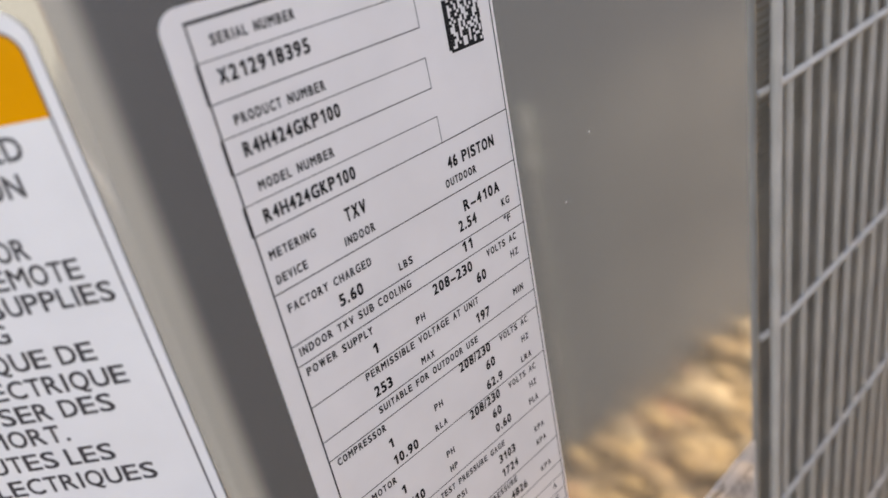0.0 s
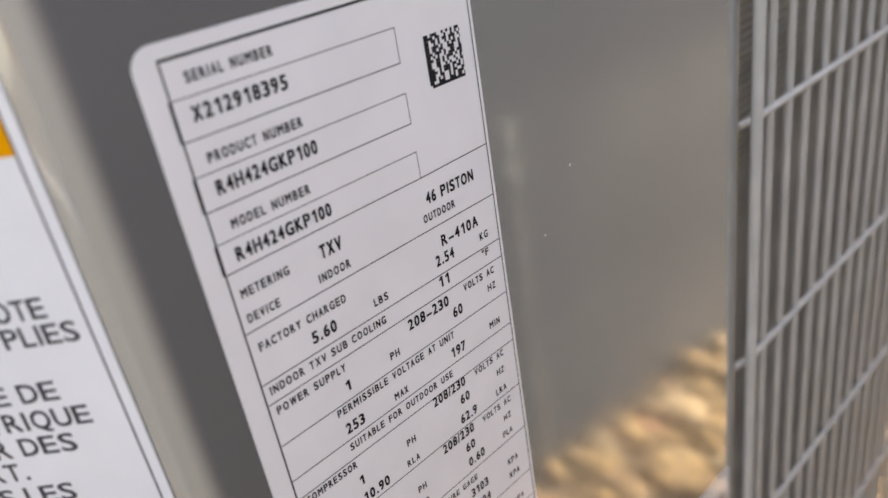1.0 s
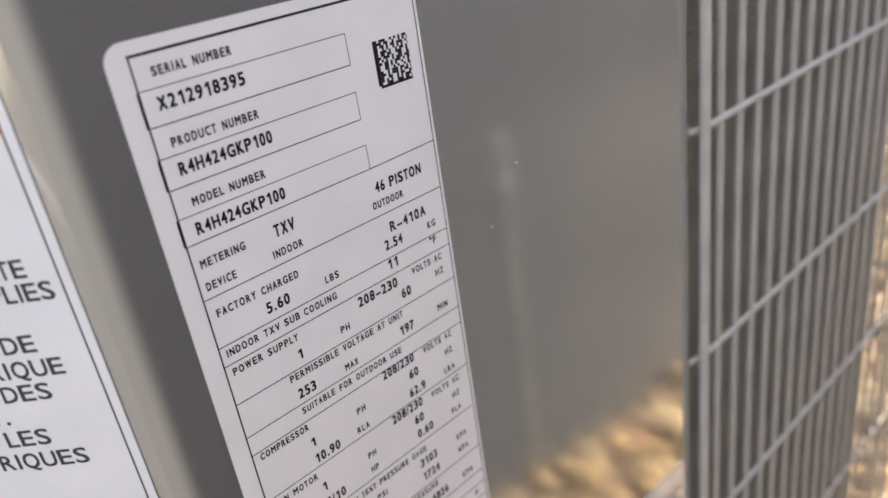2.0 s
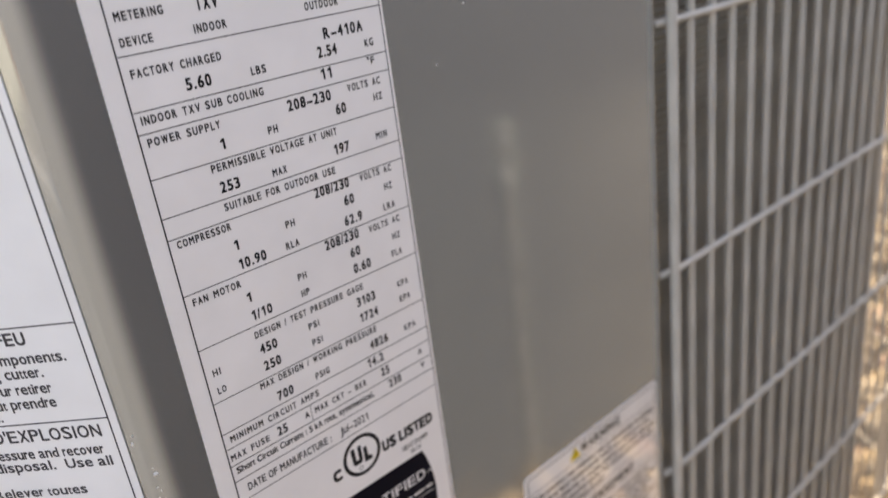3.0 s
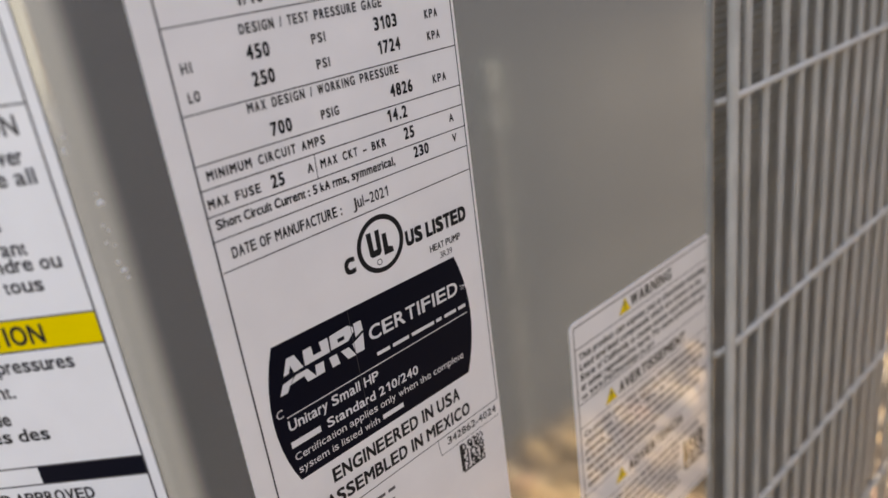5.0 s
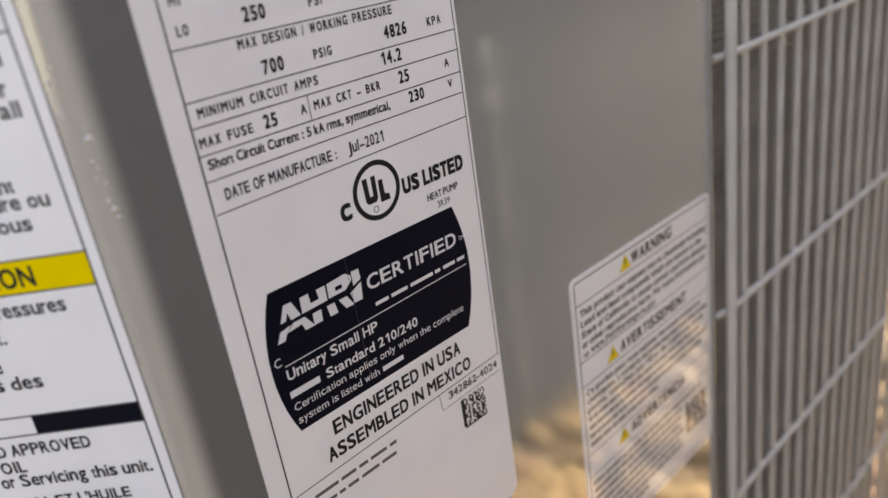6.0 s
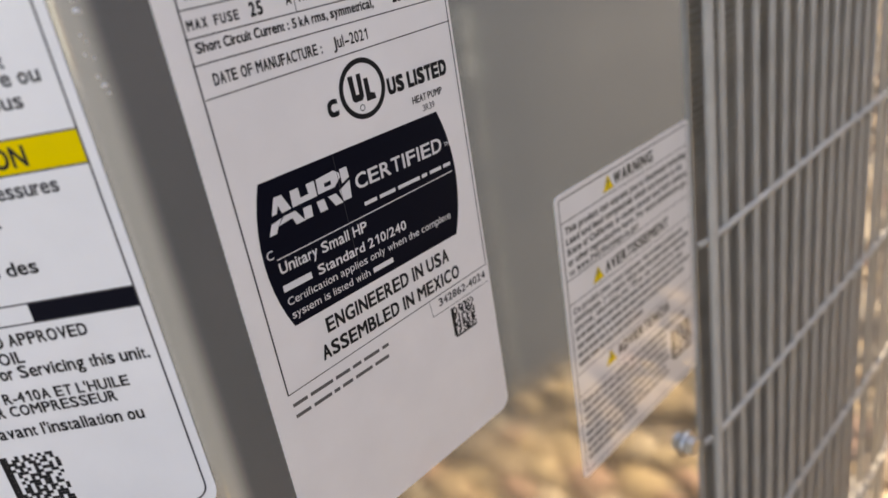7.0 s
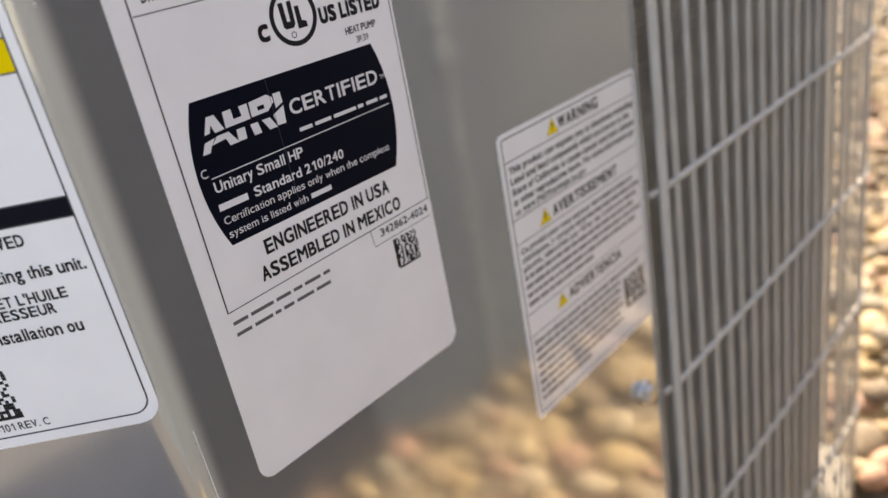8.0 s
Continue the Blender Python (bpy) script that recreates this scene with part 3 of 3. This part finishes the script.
# round listing mark, as plain shapes
ring = arc(49.2, 378.6, 7.9, 0, 360, 40)[:-1]
loop_line(rating, ring, 1.5, black_ink)
patch(rating, "mark_stroke", [(44.4, 383.0), (46.2, 383.0), (46.4, 377.4), (47.6, 377.4), (47.6, 383.0), (49.2, 383.0), (49.2, 376.4), (48.4, 375.4), (45.6, 375.4), (44.8, 376.2)], black_ink)
patch(rating, "mark_stroke", [(50.0, 381.2), (50.0, 374.7), (53.6, 374.7), (53.4, 376.4), (51.8, 376.9), (51.6, 381.2)], black_ink)
loop_line(rating, arc(47.8, 373.4, 0.85, 0, 360, 14)[:-1], 0.25, black_ink)

# black certification field with bowed sides
left_bow = arc(58.0, 343.0, 54.1, 157, 203, 10)
right_bow = arc(27.0, 343.0, 53.9, -23, 23, 10)
patch(rating, "certification_field", left_bow + right_bow, navy_ink, 0.2, "black certification field with white print")
EMBLEM = (
    ((9.9, 354.5), (11.8, 359.1), (14.3, 359.1), (16.4, 354.4), (13.2, 354.2), (12.5, 356.7), (11.6, 354.6)),
    ((17.1, 359.0), (19.9, 359.1), (20.1, 356.1), (22.9, 356.2), (22.6, 359.0), (25.5, 359.1), (25.5, 354.6), (16.9, 354.4)),
    ((26.2, 359.1), (32.6, 359.6), (34.4, 358.4), (34.5, 356.9), (32.0, 354.9), (26.0, 354.8)),
    ((34.8, 359.2), (37.5, 359.2), (37.7, 356.0), (34.8, 354.9)),
    ((7.7, 349.4), (9.2, 352.4), (12.8, 353.0), (11.1, 351.1), (10.1, 349.4)),
    ((13.5, 353.2), (17.4, 353.3), (20.0, 349.5), (16.8, 349.5), (16.0, 351.7), (11.3, 351.2)),
)
for shape in EMBLEM:
    patch(rating, "emblem_block", shape, white_ink, 0.24)
for x0, x1, slant in ((20.0, 22.9, -0.2), (24.8, 27.5, 0.6), (29.0, 31.9, 2.0)):
    patch(rating, "emblem_block", [(x0, 353.0), (x1, 353.0), (x1 + slant, 349.6), (x0 + slant, 349.6)], white_ink, 0.24)
patch(rating, "emblem_block", [(33.3, 353.3), (37.6, 355.1), (37.1, 349.8), (34.1, 349.9)], white_ink, 0.24)
patch(rating, "emblem_gash", rect(28.6, 31.0, 356.0, 357.2), navy_ink, 0.26)
words(rating, "CERTIFIED", 39.6, 76.3, 351.3, 4.4, white_ink, 0.10)
words(rating, "TM", 77.6, 80.0, 352.0, 1.5, white_ink)
bars(rating, 41.2, 79.0, 345.6, 1.15, white_ink, 3, 0.24, 14.0)
rule(rating, 8.1, 342.4, 79.3, 343.4, 0.3, white_ink, 0.24)
words(rating, "C", 5.2, 7.4, 343.2, 2.5, white_ink)
words(rating, "Unitary Small HP", 8.1, 40.2, 338.1, 3.1, white_ink, 0.07)
patch(rating, "unreadable_word", rect(7.6, 17.6, 332.7, 334.7), white_ink, 0.24)
words(rating, "Standard 210/240", 20.0, 55.3, 332.5, 2.9, white_ink, 0.07)
words(rating, "Certification applies only when the complete", 7.9, 75.2, 328.4, 2.3, white_ink)
words(rating, "system is listed with", 8.2, 37.8, 324.2, 2.3, white_ink)
patch(rating, "unreadable_word", rect(39.2, 47.6, 324.4, 326.0), white_ink, 0.24)
rule(rating, 33.6, 363.8, 34.4, 324.0, 0.16, grey_ink, 0.27)

rule(rating, 58.9, 304.9, 59.6, 298.4, 0.2)
rule(rating, 59.6, 298.4, 88.2, 298.9, 0.2)
bars(rating, 0.8, 38.9, 298.8, 1.15, faded_ink, 11)
bars(rating, 0.9, 38.1, 295.0, 1.15, faded_ink, 12)
code_block(rating, 71.2, 83.9, 574.2, 587.4, black_ink, 21, 16)
code_block(rating, 68.6, 79.3, 286.6, 297.4, black_ink, 22, 14)

# yellow-triangle warning label near the guard
warning = thing("warning_label", pose(0, 0, 0.32), "glossy white three-language warning label with yellow triangles", "label")
film(warning, rounded_rect(131.4, 240.3, 177.2, 314.2, 3.0), glossy_film)
loop_line(warning, rounded_rect(134.0, 237.9, 180.2, 311.8, 1.0, 3), 0.55, laminated_ink)
for zl in (302.0, 276.6, 265.4, 231.4, 220.2):
    rule(warning, 134.0, zl, 237.9, zl, 0.4, laminated_ink)
for text, x0, x1, zt, tri in (("WARNING", 173.8, 205.7, 304.7, 169.2), ("AVERTISSEMENT", 162.5, 216.6, 268.1, 156.4), ("ADVERTENCIA", 166.9, 213.4, 224.4, 160.8)):
    words(warning, text, x0, x1, zt, 4.9, laminated_ink, 0.28)
    patch(warning, "warning_triangle", [(tri - 4.2, zt - 0.9), (tri + 4.2, zt - 0.9), (tri, zt + 6.0)], yellow_ink, 0.22, "yellow warning triangle")
    loop_line(warning, [(tri - 4.2, zt - 0.9), (tri + 4.2, zt - 0.9), (tri, zt + 6.0)], 0.35, laminated_ink, 0.23)
    patch(warning, "triangle_stroke", [(tri - 0.35, zt + 1.3), (tri + 0.35, zt + 1.3), (tri + 0.6, zt + 3.9), (tri - 0.6, zt + 3.9)], laminated_ink, 0.24)
    patch(warning, "triangle_stroke", rect(tri - 0.4, tri + 0.4, zt, zt + 0.8), laminated_ink, 0.24)
words(warning, "This product can expose you to chemicals including", 136.5, 236.0, 296.6, 2.8, laminated_ink, 0.16)
words(warning, "Lead and lead compounds which are known to the", 136.5, 232.0, 291.9, 2.8, laminated_ink, 0.16)
words(warning, "State of California to cause cancer and birth defects", 136.5, 236.0, 287.2, 2.8, laminated_ink, 0.16)
words(warning, "or other reproductive harm. For more information go", 136.5, 235.0, 282.6, 2.8, laminated_ink, 0.16)
words(warning, "to", 136.5, 140.0, 278.2, 2.5, laminated_ink, 0.1)
words(warning, "www.P65Warnings.ca.gov", 142.0, 190.5, 278.4, 2.6, laminated_ink, 0.13)
rule(warning, 142.0, 277.7, 190.5, 277.7, 0.22, laminated_ink)
for k, (text, x1) in enumerate((("Ce produit peut vous exposer", 191.0), ("chimiques, y compris", 176.5), ("plomb, identifi\u00e9s par l'\u00c9tat de Californie", 220.0))):
    words(warning, text, 136.5, x1, 260.3 - 4.25 * k, 2.6, laminated_ink, 0.12)
for k in range(7):
    bars(warning, (192.5, 178.0, 221.5, 136.5, 136.5, 136.5, 136.5)[k], (230, 236, 233, 229, 236, 231, 190)[k], 260.3 - 4.25 * k, 2.1, faint_ink, 40 + k, gap=0.75)
words(warning, "Este producto puede", 136.5, 174.0, 214.9, 2.6, laminated_ink, 0.12)
for k in range(8):
    bars(warning, 175.5 if k == 0 else 136.5, (229, 210, 211, 209, 211, 208, 210, 178)[k], 214.9 - 4.2 * k, 2.1, faint_ink, 60 + k, gap=0.75)
code_block(warning, 215.6, 234.6, 195.0, 211.5, laminated_ink, 23, 11)

# shock-hazard label on the angled face
hazard = thing("hazard_label", pose(-0.0282, 0.0037, 0.76, 0, -0.29, -45), "white bilingual hazard label with orange, yellow and black bands", "label")
H_LEFT = -98.0
film(hazard, rounded_rect(H_LEFT, 1.8, -157.0, 171.2, 7.0), bright_film)
loop_line(hazard, rounded_rect(H_LEFT + 3, -0.8, -153.6, 167.6, 5.0), 0.5, grey_ink)


def up_to(text, x0, x1, z, cap, mat=None, bold=0.0):
    words(hazard, text, x0, x1, z - 440.0, cap, mat or grey_ink, bold or 0.10)


patch(hazard, "orange_band", [(H_LEFT + 3, 150.6), (-0.9, 150.6)] + arc(-5.8, 162.4, 4.9, 0, 90, 6) + arc(H_LEFT + 8, 162.4, 4.9, 90, 180, 6), orange_ink, 0.2, "orange warning band")
rule(hazard, H_LEFT + 3, 159.4, -1.0, 159.4, 0.4, orange_ink)
for zl in (468.6, 437.1, 390.4, 382.5, 351.4, 346.2):
    rule(hazard, H_LEFT + 3, zl - 440, -0.8, zl - 440, 0.45, grey_ink)
patch(hazard, "yellow_band", rect(H_LEFT + 3, -0.9, -57.4, -49.7), yellow_ink, 0.2, "yellow attention band")
patch(hazard, "black_band", rect(-27.2, -0.6, -93.8, -88.7), navy_ink, 0.2, "blue-black band")
up_to("ED", -17.0, -9.2, 583.6, 4.8)
up_to("ON", -20.5, -12.3, 576.1, 4.8)
up_to("OR", -24.6, -17.4, 562.8, 4.7)
up_to("REMOTE", -32.0, -8.3, 556.5, 4.7)
up_to("SUPPLIES", -32.0, -3.5, 550.2, 4.7)
up_to("G", -34.3, -30.6, 544.0, 4.7)
up_to("RISQUE DE", -49.0, -13.5, 536.4, 4.8)
up_to("ELECTRIQUE", -49.5, -8.7, 529.3, 4.8)
up_to("CAUSER DES", -56.5, -14.6, 522.4, 4.8)
up_to("MORT.", -48.8, -28.6, 515.8, 4.8)
up_to("TOUTES LES", -60.5, -20.0, 508.6, 4.8)
up_to("ELECTRIQUES", -57.5, -12.1, 501.3, 4.8)
up_to("RISQUE DE FEU", -53.0, -16.9, 463.2, 3.9, None, 0.14)
up_to("remove components.", -47.0, -6.9, 457.1, 3.3)
up_to("Use tubing cutter.", -48.5, -15.2, 452.5, 3.3)
up_to("torche pour retirer", -47.5, -14.4, 447.2, 3.3)
up_to("Huile peut prendre", -48.0, -14.6, 442.4, 3.3)
up_to("coupe-tube.", -52.5, -32.5, 438.6, 3.0)
up_to("RISQUE D'EXPLOSION", -58.5, -4.3, 431.0, 4.1)
up_to("pressure and recover", -42.0, -5.4, 425.0, 3.3)
up_to("disposal.  Use all", -41.0, -3.9, 420.6, 3.3)
up_to("Relever toutes", -44.5, -15.0, 411.1, 3.2)
up_to("r\u00e9frig\u00e9rant avant", -42.0, -11.2, 405.4, 3.2)
up_to("d'entreprendre ou", -40.5, -4.6, 401.6, 3.2)
up_to("Utiliser tous", -35.0, -10.2, 396.7, 3.2)
up_to("ATTENTION", -44.5, -14.0, 384.1, 4.6, black_ink, 0.12)
up_to("operating pressures", -46.5, -9.4, 377.2, 3.4)
up_to("equipment.", -47.5, -25.6, 370.8, 3.4)
up_to("is de", -37.3, -29.2, 363.6, 3.4, black_ink)
up_to("limites des", -44.0, -21.2, 358.8, 3.4, black_ink)
up_to("AND APPROVED", -44.0, -15.6, 340.8, 3.2, black_ink)
up_to("OIL", -39.5, -33.4, 336.0, 3.2, black_ink)
up_to("or Servicing this unit.", -41.0, -2.9, 331.8, 3.4, black_ink)
up_to("R-410A ET L'HUILE", -42.8, -10.4, 325.0, 2.95, black_ink)
up_to("R COMPRESSEUR", -46.0, -14.8, 321.2, 2.95, black_ink)
up_to("avant l'installation ou", -48.0, -9.7, 314.8, 3.4, black_ink)
up_to("43637-101 REV. C", -52.0, -29.4, 288.3, 2.4, grey_ink, 0.05)
code_block(hazard, -50.0, -35.5, -147.0, -130.6, black_ink, 24, 16)


# ---- all text at once, from the built-in font, set letter by letter to a grotesque's widths ----
ADVANCE = {}
for wide, letters in ((222, "ijl"), (191, "'"), (278, " I./,:ft"), (333, "r-"), (500, "Jcksvxyz"), (556, "0123456789Labdeghnopqu\u00e9"), (611, "FTZ"), (667, "ABEKPRSVXY\u00c9"),
                      (722, "CDHNUw"), (778, "GOQ"), (833, "Mm"), (944, "W"), (400, "\u00b0")):
    for letter in letters:
        ADVANCE[letter] = wide / 1000
NARROW = "Iijl.,:'1"


def glyphs():
    """The outline of every letter in use: places and faces, in heights of a capital."""
    letters = sorted({c for row in waiting for c in row[1] if c != " "} | {"H"})
    dummy = []
    for c in letters:
        cu = bpy.data.curves.new("text", "FONT")
        cu.body, cu.resolution_u = c, 3
        dummy.append(new("text", cu))
    bpy.context.view_layer.update()
    deps = bpy.context.evaluated_depsgraph_get()
    made = {}
    for c, o in zip(letters, dummy):
        me = bpy.data.meshes.new_from_object(o.evaluated_get(deps))
        made[c] = np.array([v.co[:2] for v in me.vertices]), [tuple(p.vertices) for p in me.polygons]
        bpy.data.meshes.remove(me)
    for o in dummy:
        data = o.data
        bpy.data.objects.remove(o)
        bpy.data.curves.remove(data)
    cap_high = made["H"][0][:, 1].max()
    out = {}
    for c, (co, faces) in made.items():
        co = co / cap_high
        co[:, 0] -= co[:, 0].min()
        if c in "acegmnopqrsuvwxyz":
            co[co[:, 1] > 0, 1] *= 0.73 / co[:, 1].max()
        if c == "1":
            # a flag at the head of the plain stroke
            n = len(co)
            co[:, 0] += 0.25
            co = np.concatenate([co, [(0.27, 1.0), (0.0, 0.80), (0.0, 0.68), (0.27, 0.84)]])
            faces = faces + [(n, n + 1, n + 2, n + 3)]
        out[c] = co, faces
    return out


def set_text():
    shapes = glyphs()
    for parent, text, x0, x1, z, cap, mat, bold, lift, gap in waiting:
        track = (gap - 1.05) * 0.55
        space = 0.278 + (gap - 1.05) * 1.4
        # pen places of the letters in ems, then stretched to the printed length
        at, placed = 0.0, []
        for c in text:
            if c == " ":
                at += space
                continue
            adv = 0.62 if c == "-" and gap > 1.1 else ADVANCE[c]
            co, faces = shapes[c]
            ink = np.ptp(co[:, 0]) * 0.72 if c in NARROW else adv * 0.85 - 1.2 * bold / (cap / 0.72)
            placed.append((at + (adv - ink) / 2, ink, c))
            at += adv + track
        left, right = placed[0][0], placed[-1][0] + placed[-1][1]
        stretch = (x1 - x0) / (right - left) if len(text) > 1 else cap / 0.72
        start = x0 if len(text) > 1 else (x0 + x1) / 2 - placed[0][1] * stretch / 2
        steps = [(0, 0)] if not bold else [(-bold, -bold), (bold, -bold), (-bold, bold), (bold, bold), (0, 0)]
        verts, tris = [], []
        for pen, ink, c in placed:
            co, faces = shapes[c]
            xs = start + (pen - left + co[:, 0] * ink / np.ptp(co[:, 0])) * stretch
            zs = z + co[:, 1] * cap
            # heavier strokes: the same outline laid a few times, a hair apart
            for k, (dx, dz) in enumerate(steps):
                tris += [tuple(i + len(verts) for i in f) for f in faces]
                verts += np.stack([(xs + dx) * MM, np.full(len(xs), -(lift + 0.008 * k) * MM), (zs + dz) * MM], 1).tolist()
        made = bpy.data.meshes.new("text_line")
        made.from_pydata(verts, [], tris)
        made.materials.append(mat)
        ob = new("text_line", made)
        ob.parent = parent


set_text()


# ---- dried flecks on the enamel ----
def fleck(x, y, z, size, seed):
    rng = random.Random(seed)
    bm = bmesh.new()
    bmesh.ops.create_icosphere(bm, subdivisions=1, radius=1.0)
    for v in bm.verts:
        v.co *= rng.uniform(0.6, 1.3)
    bmesh.ops.scale(bm, vec=(size, size * 0.3, size * rng.uniform(0.6, 1.4)), verts=bm.verts)
    f = part("fleck", bm, fleck_mat, None)
    f.location = (x, y, z)
    tagged(f, "tiny dried white fleck on the grey enamel", "fleck", "flecks on the panel")


for i, (x, z, s) in enumerate(((126.6, 530.9, 0.5), (110.5, 511.9, 0.35))):
    fleck(x * MM, 0.0, z * MM + 0.32, s * MM, i)
rng = random.Random(5)
for i, (k, z) in enumerate(((0.416, 426), (0.456, 429), (0.606, 416), (0.636, 414), (0.586, 409), (0.626, 407.5), (0.566, 405), (0.646, 404), (0.621, 400), (0.666, 398), (0.687, 396))):
    fx, fy = bend_at(k)
    fleck(fx, fy, z * MM + 0.32, rng.choice((0.4, 0.5, 0.6, 1.0)) * MM, 10 + i)


# a long fine scratch down the bend
sx, sy = bend_at(0.69)
part("scratch", tube([(sx, sy - 0.00004, 0.548), (sx, sy - 0.00006, 0.575), (sx - 0.0001, sy - 0.00002, 0.595)], 0.00016, 6), fleck_mat, panel, "long pale scratch in the enamel")


# ---- river stones ----
def stone_shape(rng, base, r):
    """One water-worn stone of about that radius: a bent, tilted, turned pebble."""
    size = r * np.array([rng.uniform(0.9, 1.45), rng.uniform(0.75, 1.1), rng.uniform(0.5, 0.8)])
    bend = 1 + 0.16 * np.sin(base @ rng.normal(size=3) * 1.8 + rng.uniform(0, 6))
    co = base * bend[:, None] * size
    a, t = rng.uniform(0, 6.283), rng.uniform(-0.35, 0.35)
    co = np.stack([co[:, 0], co[:, 1] * math.cos(t) - co[:, 2] * math.sin(t), co[:, 1] * math.sin(t) + co[:, 2] * math.cos(t)], 1)
    return np.stack([co[:, 0] * math.cos(a) - co[:, 1] * math.sin(a), co[:, 0] * math.sin(a) + co[:, 1] * math.cos(a), co[:, 2]], 1)


def ball(level):
    bm = bmesh.new()
    bmesh.ops.create_icosphere(bm, subdivisions=level, radius=1.0)
    co = np.array([v.co for v in bm.verts])
    tri = np.array([[v.index for v in f.verts] for f in bm.faces])
    bm.free()
    return co, tri


def stone_mesh(name, v, f):
    me = bpy.data.meshes.new(name)
    me.from_pydata(v.tolist(), [], f.tolist())
    me.polygons.foreach_set("use_smooth", np.ones(len(f), bool))
    me.materials.append(pebble)
    return me


def stones():
    rng = np.random.default_rng(4)
    fine, coarse = ball(2), ball(1)
    verts, faces, singles = [], [], []
    total = 0

    def free(px, py, r):
        if -0.13 - r < px < 0.68 + r and 0.005 - r < py < 0.795 + r and px + py > -0.06 - r:
            return False
        at_wall = WALL_IN @ Vector((px, py, 0))
        return not (-0.5 - r < at_wall.y < r and -1.16 - r < at_wall.x < 1.0 + r)

    # two layers near the unit, a plainer spread beyond
    for x0, x1, y0, y1, step, low, high, rise in ((-0.36, 4.6, -2.4, 4.0, 0.043, 0.017, 0.030, 0.007), (-0.35, 2.6, -0.85, 2.4, 0.058, 0.012, 0.031, 0.022)):
        for x in np.arange(x0, x1, step):
            for y in np.arange(y0, y1, step):
                px, py = x + rng.uniform(-0.5, 0.5) * step, y + rng.uniform(-0.5, 0.5) * step
                r = rng.uniform(low, high)
                if not free(px, py, r):
                    continue
                near = px < 2.0 and -0.8 < py < 1.4
                pz = rise + rng.uniform(-0.3, 0.5) * r
                if rise > 0.02 and 0.75 < px < 1.60 and 0.0 < py < 0.86 and len(singles) < 300:
                    singles.append((px, py, pz, r))
                    continue
                base, tri = fine if near else coarse
                faces.append(tri + total)
                verts.append(stone_shape(rng, base, r) + (px, py, pz))
                total += len(base)
    ob = new("river_stones", stone_mesh("river_stones", np.concatenate(verts), np.concatenate(faces)))
    tagged(ob, "sunlit tan, cream and pink river stones covering the ground", "stones", kind="stuff")
    # the uppermost stones beside the unit, each its own piece
    kinds = [stone_mesh("stone", stone_shape(rng, coarse[0] if k % 3 else fine[0], 1.0), coarse[1] if k % 3 else fine[1]) for k in range(14)]
    for px, py, pz, r in singles:
        one = new("stone", kinds[rng.integers(len(kinds))])
        one.matrix_basis = Matrix.LocRotScale((px, py, pz), Euler((0, 0, rng.uniform(0, 6.283))), (r, r, r))
        one.parent = ground


stones()
